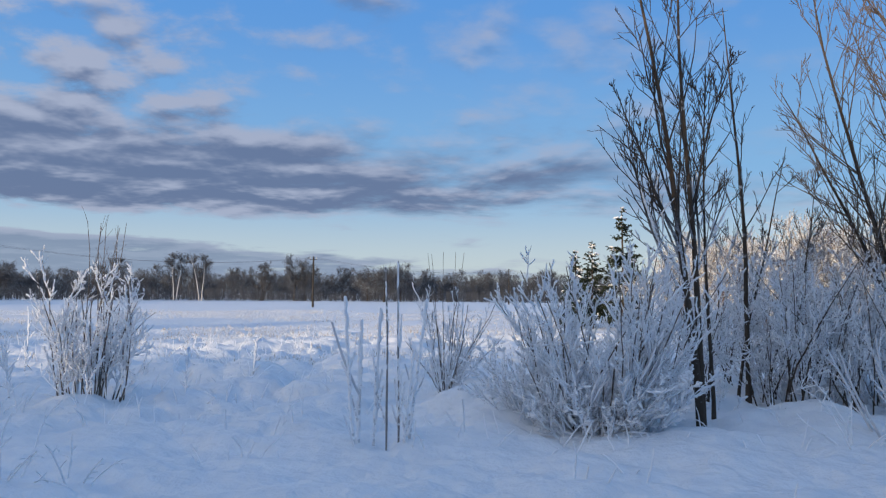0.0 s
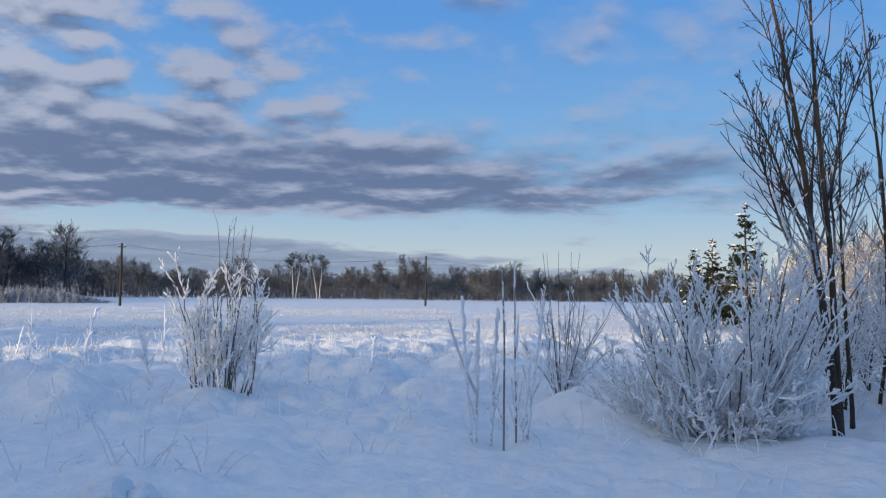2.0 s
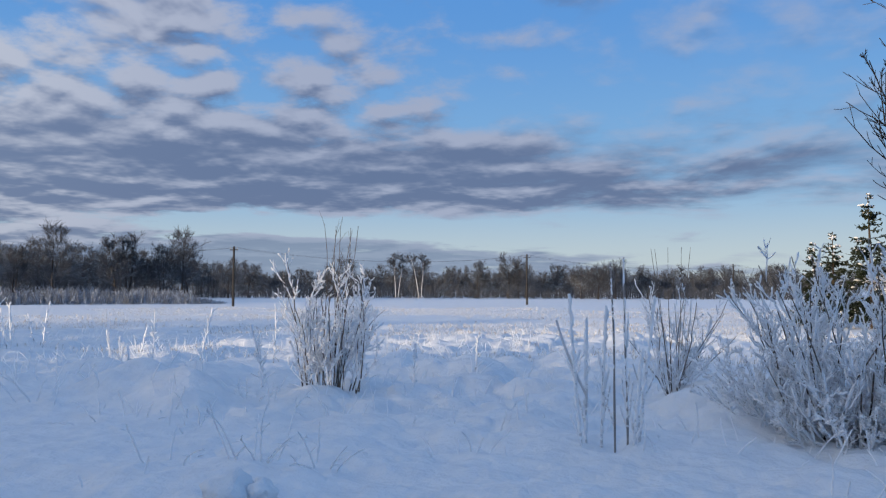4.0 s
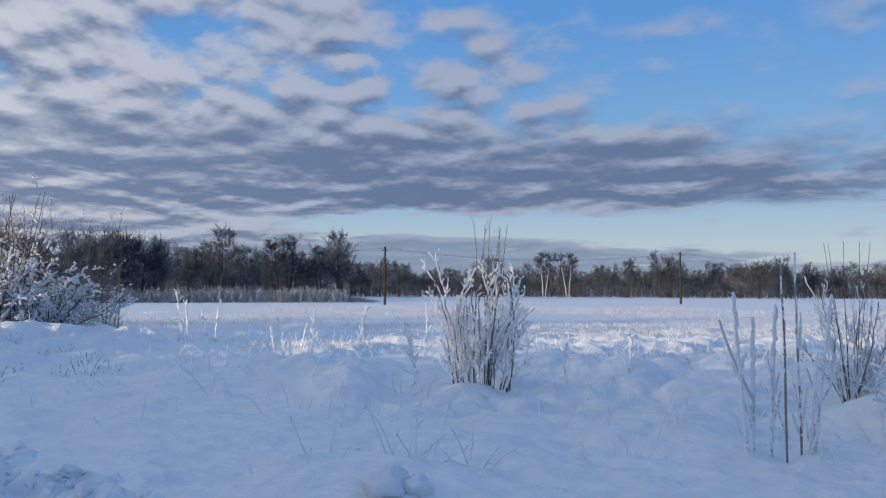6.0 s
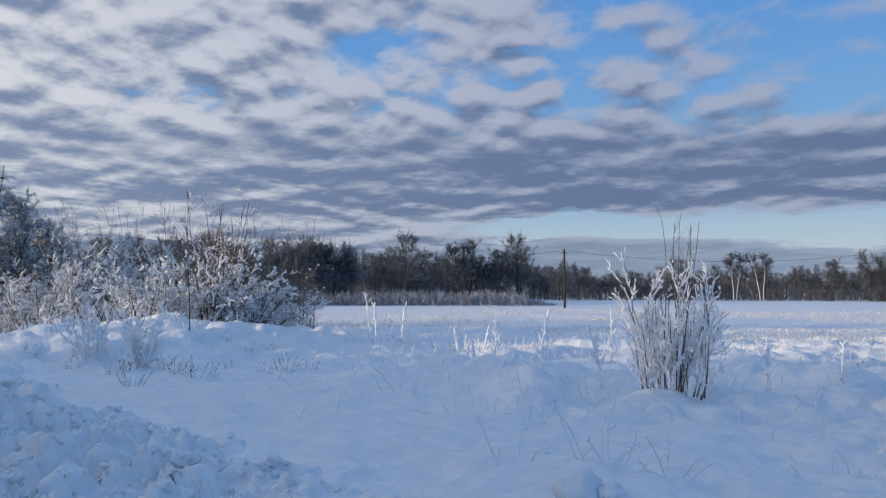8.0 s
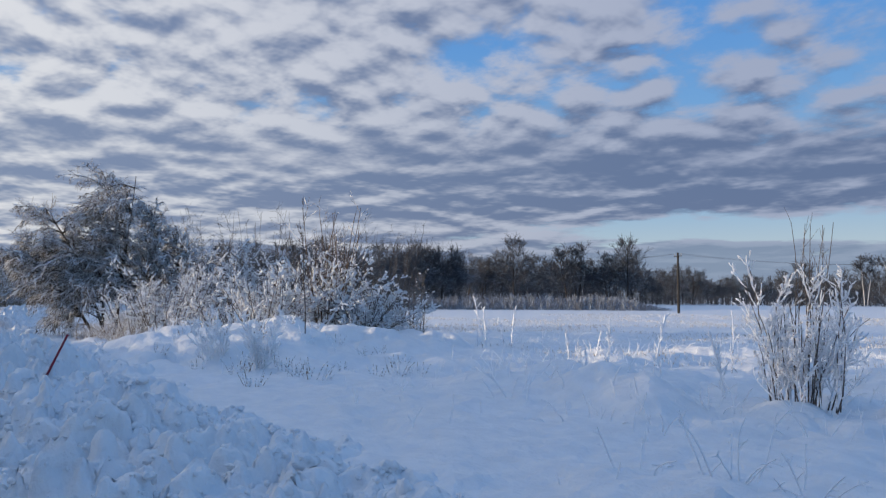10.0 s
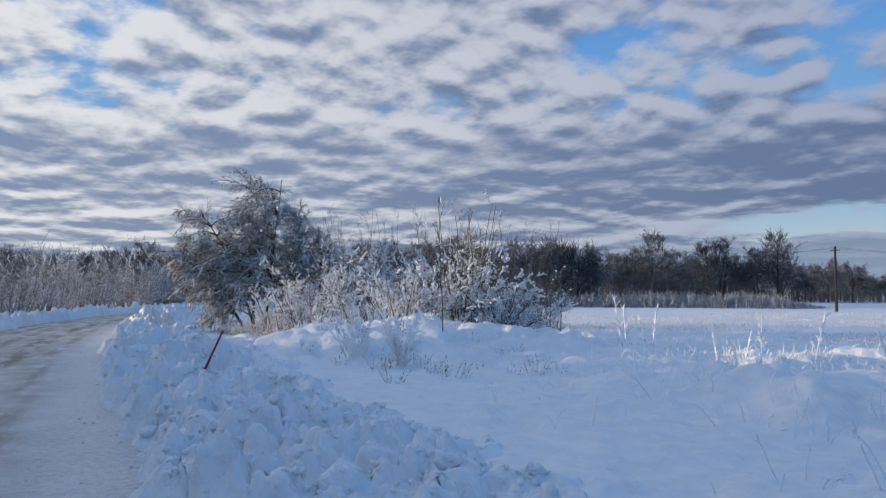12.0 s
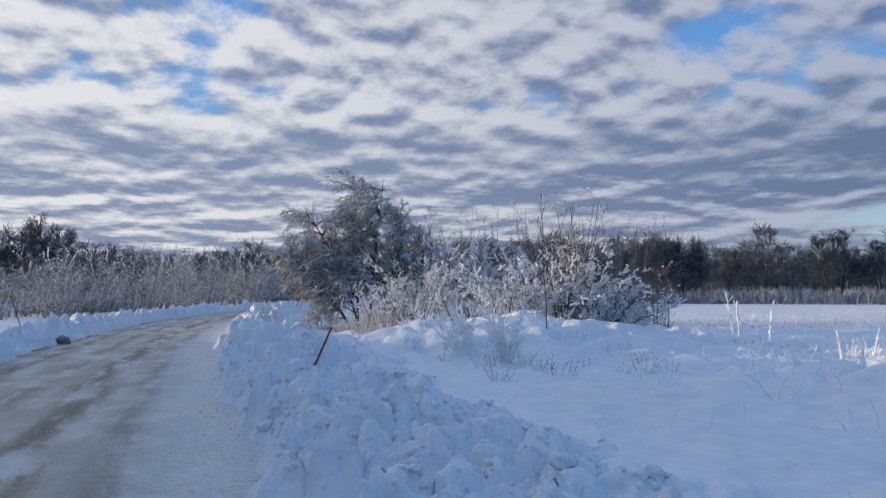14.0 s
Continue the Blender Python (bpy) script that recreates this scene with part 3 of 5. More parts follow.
build_bank("snow_bank", "low ploughed snow bank on the far edge of the road", -1, _xs2, 2.45, lambda x: 2.2 + 0 * x, lambda x: 0.17 + 0 * x, 200)


def clod_mesh(rng, r):
    bm = bmesh.new()
    bmesh.ops.create_icosphere(bm, subdivisions=3, radius=r)
    off = Vector(rng.uniform(-50, 50, 3))
    for v in bm.verts:
        v.co *= 1 + 0.45 * noise.noise(v.co / r * 1.2 + off) + 0.28 * noise.noise(v.co / r * 2.8 + off)
        v.co.z *= 0.7
    me = bpy.data.meshes.new("snow_clod")
    bm.to_mesh(me)
    bm.free()
    for p in me.polygons:
        p.use_smooth = True
    return me


def scatter_clods(name, label, x, y, z, r, seed, fine):
    """Many rough lumps of snow in one mesh."""
    rng = np.random.default_rng(seed)
    n = len(x)
    bm = bmesh.new()
    bmesh.ops.create_icosphere(bm, subdivisions=fine, radius=1.0)
    base = np.array([v.co[:] for v in bm.verts])
    tri = np.array([[v.index for v in f.verts] for f in bm.faces])
    bm.free()
    off = rng.uniform(0, 90, (n, 1))
    bulge = 1 + 1.5 * (fbm(base[None, :, 0] * 1.5 + off + base[None, :, 2], base[None, :, 1] * 1.5 + off * 1.7 - base[None, :, 2], 4, seed, 0.65) - 0.5)
    size = r[:, None] * rng.uniform(0.7, 1.25, (n, 3))
    size[:, 2] *= 0.8
    v = base[None] * bulge[..., None] * size[:, None] + np.stack([x, y, z - r * 0.15], -1)[:, None]
    t = tri[None] + (np.arange(n) * len(base))[:, None, None]
    return tagged(new(name, mesh_of(name, v.reshape(-1, 3), np.zeros((0, 4)), SNOW, tris=t.reshape(-1, 3))), label, "snow", kind="stuff")


def crumbs():
    """Loose bits of snow along the bank's foot, on the road's edge, and clods over the bank."""
    rng = np.random.default_rng(300)
    n = 900
    x = -3.5 - 34 * rng.uniform(0, 1, n) ** 1.8
    u = 2.75 - np.abs(rng.normal(0, 0.34, n))
    y = road_y(x) + u
    r = 0.006 + 0.022 * rng.uniform(0, 1, n) ** 3
    scatter_clods("snow_crumbs", "loose crumbs of snow beside the ploughed bank", x, y, np.maximum(ground_height(x, y), 0) + r * 0.3, r, 301, 1)
    gx, gy, gz, gm = (g.ravel() for g in BANK_GRID)
    near = np.flatnonzero((gm > 0.5) & (gx > -26))
    chance = gm[near] * np.interp(-gx[near], [3, 8, 26], [1.0, 1.0, 1.6])
    for name, label, count, lo, hi, fine in (("snow_clods", "heaped clods of ploughed snow on the bank", 260, 0.04, 0.11, 3), ("snow_crumbs", "small broken bits of snow over the bank", 3400, 0.012, 0.05, 1)):
        pick = rng.choice(near, count, replace=False, p=chance / chance.sum())
        scatter_clods(name, label, gx[pick], gy[pick], gz[pick], lo + (hi - lo) * rng.uniform(0, 1, count) ** 2, 302 + fine, fine)


crumbs()


# ---- plants ----
UP = np.array([0, 0, 1.0])


def fan(rng, n, spread, lean=(0, 0), ring=0.1):
    """Starts in a small ring and ways that open by up to spread degrees."""
    a = rng.uniform(0, 2 * np.pi, n)
    s = np.radians(spread) * np.sqrt(rng.uniform(0.02, 1, n))
    way = np.stack([np.cos(a) * np.sin(s) + lean[0], np.sin(a) * np.sin(s) + lean[1], np.cos(s)], -1)
    r = ring * np.sqrt(rng.uniform(0, 1, n))
    return np.stack([np.cos(a) * r, np.sin(a) * r, np.full(n, -0.12)], -1), way


def hoar_shrub(seed, name, label, stems, height, spread, ring, twigs=(6, 4), r=0.011, mat=None, fuzz=True, dark=None, rise=0.5, rime=300, clump=(0.010, 0.024), coat=(0.5, 0.008, 0.014), open_=(22, 50)):
    """An upright shrub, all its twigs thick with hoarfrost. coat: share of the twigs in a sleeve of rime, and its least and greatest radius."""
    rng = np.random.default_rng(seed)
    ob = thing(name, label, "shrub")
    st, way = fan(rng, stems, spread, ring=ring)
    a = shoots(rng, st, way, height * rng.uniform(0.5, 1.05, stems), r * 1.25, r * 0.55, 8, 0.10, rise * 0.5)
    b = sprout(rng, a, twigs[0], 0.08, 0.95, (0.20, 0.42), open_, 6, 0.10, rise, 0.75, 0.6, 0.5, r * 0.5)
    c = sprout(rng, b, twigs[1], 0.15, 1.0, (0.25, 0.55), (25, 60), 4, 0.12, rise * 0.7, 0.85, 0.7, 0.3, r * 0.42)
    each("stem", a, dark or HOAR, 6, ob)
    part("twig_spray", tubes("twig_spray", [b, c], mat or HOAR, 4), ob, "twigs thick with white hoarfrost", "stuff")
    if fuzz:
        f = sprout(rng, c, 3, 0.1, 1.0, (0.12, 0.3), (30, 70), 3, 0.1, 0.2, 0.7, 0.5, 0.2, r * 0.35)
        part("frost", tubes("frost", [f], mat or HOAR, 3), ob, "white frost needles", "stuff")
    if coat:
        part("frost_coat", tubes("frost_coat", [sleeves(rng, (a[0][:, :5], a[1][:, :5]), 0.85, (coat[1] * 1.1, coat[2] * 1.15), 10, 0.0), sleeves(rng, b, coat[0], coat[1:]), sleeves(rng, c, coat[0] * 0.8, (coat[1] * 0.75, coat[2] * 0.85), 6)], RIME, 5), ob, "thick white sleeves of rime round the twigs", "stuff")
    if rime:
        part("rime", tubes("rime", [lumps(rng, c, rime, clump, 0.2, 2.4), lumps(rng, b, rime // 3, clump, 0.2, 2.4)], RIME, 5), ob, "thick white rime on the twigs", "stuff")
    return ob


def young_tree(seed, name, label, trunks, r, limbs=(16, 5, 3), limb_size=(0.28, 0.5), mats=None, rise=0.7, angle=(22, 45), wig=0.035, boughs=(), frost=0.0, low=0.22, coat=(0.008, 0.016)):
    """A bare young tree. trunks: (start offset, way, length, radius) a stem; boughs: (stem, share of its height, way, length, radius) a large limb; frost: the height up to which the twigs wear rime."""
    rng = np.random.default_rng(seed)
    ob = thing(name, label, "tree")
    m1, m2 = mats or (TRUNK_BARK, HOAR_THIN)
    n = len(trunks)
    st = np.array([t[0] for t in trunks], float)
    way = np.array([t[1] for t in trunks], float)
    ln = np.array([t[2] for t in trunks], float)
    st[:, 2] -= 0.15
    rr = np.array([t[3] if len(t) > 3 else r for t in trunks], float)
    a = shoots(rng, st, way, ln, rr, rr * 0.14, 12, wig, 0.12)
    a[1][:, 0] *= 1.25
    b = sprout(rng, a, limbs[0], low, 0.95, limb_size, angle, 8, 0.08, rise, 0.42, 0.3, 0.70, 0.006)
    large = b
    if boughs:
        k = np.array([g[0] for g in boughs])
        f = np.array([g[1] for g in boughs]) * 11
        i = np.minimum(f.astype(int), 10)
        w = (f - i)[:, None]
        big = shoots(rng, a[0][k, i] * (1 - w) + a[0][k, i + 1] * w, np.array([g[2] for g in boughs], float), np.array([g[3] for g in boughs]), np.array([g[4] for g in boughs]), 0.006, 8, 0.07, 0.55)
        side = sprout(rng, big, 7, 0.25, 0.95, (0.18, 0.42), (20, 45), 8, 0.08, rise, 0.55, 0.4, 0.5, 0.006)
        large = tuple(np.concatenate([b[q], big[q], side[q]]) for q in (0, 1))
    c = sprout(rng, large, limbs[1], 0.2, 0.97, (0.25, 0.55), (22, 50), 5, 0.10, rise * 0.8, 0.62, 0.6, 0.5, 0.0048)
    d = sprout(rng, c, limbs[2], 0.2, 1.0, (0.25, 0.5), (20, 50), 4, 0.10, rise * 0.6, 0.75, 0.7, 0.3, 0.0040)
    for k in range(n):
        part("trunk", tubes("trunk", [(a[0][k:k + 1], a[1][k:k + 1])], m1, 9), ob)
    each("branch", large, m2, 6, ob)
    part("twig_spray", tubes("twig_spray", [c, d], m2, 4 if limbs[0] > 10 else 3), ob, kind="stuff")
    if frost:
        part("frost_coat", tubes("frost_coat", [sleeves(rng, below(g, frost, rng), share, coat, 6) for g, share in ((c, 0.8), (d, 0.55))], RIME, 4), ob, "white rime round the lower twigs", "stuff")
    return ob


def far_tree_meshes(seed, height, spread, mats=(DARK_BARK, HAZY_TWIGS), limbs=(20, 8, 9), rise=0.35, angle=(28, 70), low=0.25, fine=0.020, bole=0.72, stout=0.017):
    """A bare tree with a rounded crown: limbs from the bole, sprays of twigs that fill the outline."""
    rng = np.random.default_rng(seed)
    n = rng.integers(1, 3)
    st = np.stack([rng.uniform(-0.3, 0.3, n), rng.uniform(-0.3, 0.3, n), np.full(n, -0.3)], -1)
    way = np.stack([rng.normal(0, 0.07, n), rng.normal(0, 0.07, n), np.ones(n)], -1)
    a = shoots(rng, st, way, height * bole * rng.uniform(0.9, 1.0, n), height * stout, 0.04, 8, 0.05, 0.1)
    b = sprout(rng, a, limbs[0] * 2 // (n + 1), low, 1.0, (spread * 1.0, spread * 1.5), angle, 5, 0.12, rise, 0.5, 0.35, 0.45, 0.03)
    c = sprout(rng, b, limbs[1], 0.25, 1.0, (0.40, 0.75), (25, 65), 3, 0.15, rise * 0.5, 0.55, 0.6, 0.35, 0.026)
    d = sprout(rng, c, limbs[2], 0.15, 1.0, (0.5, 0.95), (20, 65), 2, 0.18, rise * 0.4, 0.8, 0.6, 0.25, fine)
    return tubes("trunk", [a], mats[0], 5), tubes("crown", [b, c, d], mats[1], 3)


def tree_kind(seed, name, label, height, spread, group, **kw):
    ob = thing(name, label, "tree", group)
    t, c = far_tree_meshes(seed, height, spread, **kw)
    part("trunk", t, ob)
    part("crown", c, ob)
    return ob


def at_az(az, d):
    a = radians(az)
    return d * math.sin(a), d * math.cos(a)


def spruce(seed, height, x, y):
    rng = np.random.default_rng(seed)
    ob = thing("spruce", "dark green spruce with snow on its boughs", "tree", "spruces by the field")
    a = shoots(rng, np.array([[0, 0, -0.2]]), UP[None], height + 0.2, height * 0.02, 0.012, 10, 0.008)
    part("trunk", tubes("trunk", [a], TRUNK_BARK, 7), ob)
    nb = 110
    t = np.sort(rng.uniform(0.08, 0.985, nb))
    az = rng.uniform(0, 2 * np.pi, nb)
    reach = (0.10 + 0.27 * height * (1 - t) ** 0.85 * rng.uniform(0.6, 1.15, nb))
    st = np.stack([0 * t, 0 * t, t * height], -1)
    way = np.stack([np.cos(az), np.sin(az), 0.35 * (t - 0.35)], -1)
    b = shoots(rng, st, way, reach, 0.03, 0.01, 6, 0.05, -0.25)
    b[0][:, -2:, 2] += reach[:, None] * np.array([0.04, 0.12])
    c = sprout(rng, b, 9, 0.12, 1.0, (0.22, 0.42), (35, 65), 3, 0.08, -0.35, 1.0, 0.6, 0.5, 0.02)
    d = sprout(rng, c, 13, 0.05, 1.0, (0.3, 0.55), (30, 65), 2, 0.1, -0.5, 1.0, 0.5, 0.3, 0.019)
    part("foliage", tubes("foliage", [b, c, d], NEEDLES, 3), ob, kind="stuff")
    part("snow", tubes("snow", [lumps(rng, c, 70, (0.03, 0.07), 0.7, 2.4)], SNOW, 5), ob, "snow lying on the boughs", "stuff")
    put_at(ob, x, y)
    return ob


# ---- the meadow's shrubs ----
shrub = hoar_shrub(11, "shrub", "upright bare shrub white with hoarfrost in the meadow", 24, 2.15, 9, 0.50, (11, 5), 0.009, rime=700, dark=HOAR_THIN, fuzz=True, coat=(0.8, 0.006, 0.012), rise=0.8, open_=(24, 55), clump=(0.010, 0.020))
put_at(shrub, -5.34, 11.79)
rng = np.random.default_rng(12)
tall = shoots(rng, *fan(rng, 7, 9, ring=0.2), 2.75, 0.011, 0.004, 7, 0.04, 0.2)
each("tall_shoot", tall, HOAR_THIN, 5, shrub)
part("twig_spray", tubes("twig_spray", [sprout(rng, tall, 6, 0.45, 1, (0.1, 0.2), (20, 40), 3, 0.1, 0.4, 0.6, 0.6, 0.4, 0.003)], HOAR_THIN, 4), shrub, kind="stuff")

shrub = hoar_shrub(13, "shrub", "small fan-shaped bare shrub with frosted tips", 17, 1.85, 27, 0.10, (10, 4), 0.0075, dark=HOAR_THIN, rime=120, clump=(0.006, 0.012), fuzz=False, coat=(0.55, 0.006, 0.011), rise=0.8, open_=(18, 40))
put_at(shrub, 0.07, 12.94)
rng = np.random.default_rng(14)
tall = shoots(rng, *fan(rng, 5, 8, ring=0.1), 2.4, 0.008, 0.003, 7, 0.03, 0.2)
each("tall_shoot", tall, HOAR_THIN, 5, shrub)


def tall_stalks():
    """A clump of straight stalks in front of the meadow."""
    rng = np.random.default_rng(15)
    ob = thing("frosted_stalks", "clump of tall straight stalks in thick hoarfrost", "plant")
    spec = [(-0.33, -0.05, 1.68, -0.075), (-0.14, 0.05, 1.55, -0.04), (0.0, 0.0, 2.0, 0.0), (0.13, 0.03, 2.07, 0.0), (0.23, 0.03, 1.67, 0.085),
            (-0.30, 0.02, 1.42, -0.02), (0.17, -0.06, 1.1, 0.13)]
    for k, (dx, dy, h, lean) in enumerate(spec):
        a = shoots(rng, np.array([[dx, dy, -0.1]]), np.array([[lean, 0.01, 1.0]]), h + 0.1, 0.0125 if k in (2, 3) else 0.016, 0.010, 12, 0.012, 0.05)
        a[1][:] *= rng.uniform(0.8, 1.15, a[1].shape)
        stalk = part("stalk", tubes("stalk", [a], STALK if k not in (2, 3) else DARK_STALK, 7), ob)
        s = sprout(rng, a, 5 if k != 2 else 2, 0.12, 0.6, (0.10, 0.30), (16, 34), 7, 0.05, 0.75, 0.8, 0.7, 0.3, 0.008)
        each("side_shoot", s, STALK, 5, stalk)
        part("rime", tubes("rime", [lumps(rng, a, 8 if k in (2, 3) else 60, (0.007, 0.012) if k in (2, 3) else (0.010, 0.020), 0.0, 2.6), lumps(rng, s, 40, (0.008, 0.014), 0.0, 2.6), sleeves(rng, a, 1.0, (0.007, 0.010) if k == 2 else (0.012, 0.015) if k == 3 else (0.018, 0.023), 34, 0.15 if k != 2 else 0.45), sleeves(rng, s, 0.8, (0.010, 0.015), 10)], RIME, 6), ob, "rough white rime on the stalk", "stuff")
    a = shoots(rng, np.array([[-0.30, 0.0, 0.60]]), np.array([[-0.42, -0.05, 0.75]]), 0.85, 0.016, 0.014, 8, 0.03, 0.5)
    part("stalk", tubes("stalk", [a], STALK, 6), ob)
    return put_at(ob, -0.60, 8.46)


tall_stalks()

# the big frosted bush beside the trees, and its low skirts
bush = hoar_shrub(28, "bush", "dense rounded bush smothered in white hoarfrost", 54, 2.3, 23, 0.62, (9, 6), 0.0095, rise=0.75, dark=HOAR_THIN, rime=1500, clump=(0.008, 0.018), coat=(0.8, 0.0075, 0.014))
put_at(bush, 1.95, 9.75)
bush = hoar_shrub(22, "bush", "low wide bush with fine frosted twigs", 34, 1.25, 52, 0.4, (7, 5), 0.007, rise=0.5, coat=(0.4, 0.006, 0.011))
put_at(bush, 1.25, 10.0)
bush = hoar_shrub(23, "bush", "low frosted bush with twigs bent to the snow", 24, 1.15, 50, 0.35, (8, 5), 0.010, rise=0.15, rime=500, clump=(0.010, 0.020), coat=(0.85, 0.010, 0.019))
put_at(bush, 2.3, 9.35)
bush = hoar_shrub(26, "bush", "low frosted bush with twigs bent to the snow", 26, 1.2, 55, 0.4, (8, 5), 0.009, rise=0.15, rime=500, clump=(0.008, 0.018), coat=(0.7, 0.008, 0.016))
put_at(bush, 1.8, 9.3)
bush = hoar_shrub(27, "bush", "frosted shoots round the foot of the bare tree", 12, 0.9, 34, 0.3, (6, 4), 0.008, rise=0.5, rime=100, coat=(0.7, 0.007, 0.013))
put_at(bush, 3.5, 10.5)

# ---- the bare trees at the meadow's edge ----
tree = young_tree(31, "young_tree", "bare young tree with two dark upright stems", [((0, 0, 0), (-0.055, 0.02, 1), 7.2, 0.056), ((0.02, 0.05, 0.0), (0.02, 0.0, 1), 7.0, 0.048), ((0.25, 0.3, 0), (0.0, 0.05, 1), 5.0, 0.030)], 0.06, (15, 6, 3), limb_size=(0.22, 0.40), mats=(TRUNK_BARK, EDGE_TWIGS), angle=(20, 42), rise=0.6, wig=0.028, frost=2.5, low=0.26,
                  boughs=[(0, 0.24, (-0.50, 0.1, 1), 2.6, 0.024), (0, 0.33, (-0.5, -0.2, 1), 2.3, 0.02), (1, 0.30, (0.35, 0.3, 1), 2.3, 0.02), (1, 0.42, (0.38, -0.2, 1), 2.0, 0.018), (0, 0.46, (-0.36, -0.1, 1), 2.0, 0.018)])
put_at(tree, 3.29, 9.79)
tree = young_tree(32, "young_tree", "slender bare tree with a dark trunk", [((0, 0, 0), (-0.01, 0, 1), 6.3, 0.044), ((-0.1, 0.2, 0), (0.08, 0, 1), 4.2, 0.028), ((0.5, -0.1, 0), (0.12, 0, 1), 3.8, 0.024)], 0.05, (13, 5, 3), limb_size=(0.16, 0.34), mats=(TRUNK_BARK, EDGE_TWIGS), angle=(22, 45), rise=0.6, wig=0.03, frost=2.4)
put_at(tree, 4.64, 11.72)
tree = young_tree(33, "young_tree", "bare tree with several stems fanning out, twigs brownish", [((0, 0, 0), (-0.22, 0.0, 1), 7.4, 0.07), ((0.2, 0.1, 0), (-0.10, 0.05, 1), 7.6, 0.07), ((0.3, 0.0, 0), (0.06, 0, 1), 7.2, 0.07), ((-0.1, 0.2, 0), (-0.36, 0.05, 1), 5.6, 0.045), ((-0.4, 0.1, 0), (-0.29, 0.0, 1), 7.0, 0.05), ((-0.2, -0.2, 0), (-0.16, 0.0, 1), 6.6, 0.05)], 0.07, (19, 6, 4), mats=(TRUNK_BARK, BROWN_TWIGS), frost=2.2, wig=0.032, angle=(22, 46))
put_at(tree, 7.35, 10.9)

# the thicket of saplings behind and beside them
saplings = []
for k in range(4):
    rng = np.random.default_rng(40 + k)
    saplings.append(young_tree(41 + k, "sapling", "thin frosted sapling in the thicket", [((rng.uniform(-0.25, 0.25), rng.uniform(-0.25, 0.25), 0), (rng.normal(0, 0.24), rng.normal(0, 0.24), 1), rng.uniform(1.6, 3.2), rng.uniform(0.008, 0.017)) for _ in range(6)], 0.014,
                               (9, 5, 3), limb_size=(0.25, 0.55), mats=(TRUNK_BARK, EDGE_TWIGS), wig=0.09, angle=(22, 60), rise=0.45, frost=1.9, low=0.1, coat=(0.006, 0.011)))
    tagged(saplings[-1], group="thicket saplings")
rng = np.random.default_rng(49)
spots = [(4.9, 10.7), (5.5, 11.2), (6.1, 11.5), (5.2, 12.4), (6.0, 12.8), (6.9, 12.2), (4.3, 12.6), (6.6, 13.8), (7.6, 13.2), (5.6, 14.2), (4.9, 13.6), (7.9, 11.6), (8.3, 12.6), (6.7, 10.8), (3.7, 11.2), (7.3, 14.8), (8.7, 14.2), (5.8, 10.9), (6.4, 12.3), (7.4, 12.6), (5.0, 11.6), (6.2, 14.6), (8.2, 15.6), (5.4, 15.6), (7.2, 11.4)]
for k, (x, y) in enumerate(spots):
    m = pose(x, y, ground(x, y), 0, 0, rng.uniform(0, 360)) @ Matrix.Scale(rng.uniform(0.8, 1.1), 4)
    if k < 4:
        saplings[k].matrix_world = m
    else:
        c = copy_thing(saplings[k % 4], m)
        c.scale = m.to_scale()
bush = hoar_shrub(24, "bush", "frosted undergrowth among the saplings", 40, 1.3, 40, 0.7, (5, 4), 0.009)
put_at(bush, 5.6, 12.1)
bush = hoar_shrub(25, "bush", "frosted undergrowth among the saplings", 40, 1.5, 40, 0.8, (5, 4), 0.009)
put_at(bush, 7.2, 12.6)

# spruces and snow-lit trees farther off
spruce(51, 6.2, 9.15, 38.9)
spruce(52, 4.5, 7.65, 39.3)
spruce(53, 4.0, 6.9, 40.0)
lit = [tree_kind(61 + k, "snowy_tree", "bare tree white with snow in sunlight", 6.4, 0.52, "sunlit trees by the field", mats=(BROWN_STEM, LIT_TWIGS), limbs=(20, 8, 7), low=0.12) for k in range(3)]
rng = np.random.default_rng(66)
spots = [(az, d) for az in np.arange(17.3, 34, 1.7) for d in (37, 43)]
for k, (az, d) in enumerate(spots):
    x, y = at_az(az + rng.uniform(-0.6, 0.6), d + rng.uniform(-2.5, 2.5))
    m = pose(x, y, ground(x, y), 0, 0, rng.uniform(0, 360)) @ Matrix.Scale(rng.uniform(0.66, 0.82), 4)
    if k < 3:
        lit[k].matrix_world = m
    else:
        copy_thing(lit[k % 3], m).scale = m.to_scale()

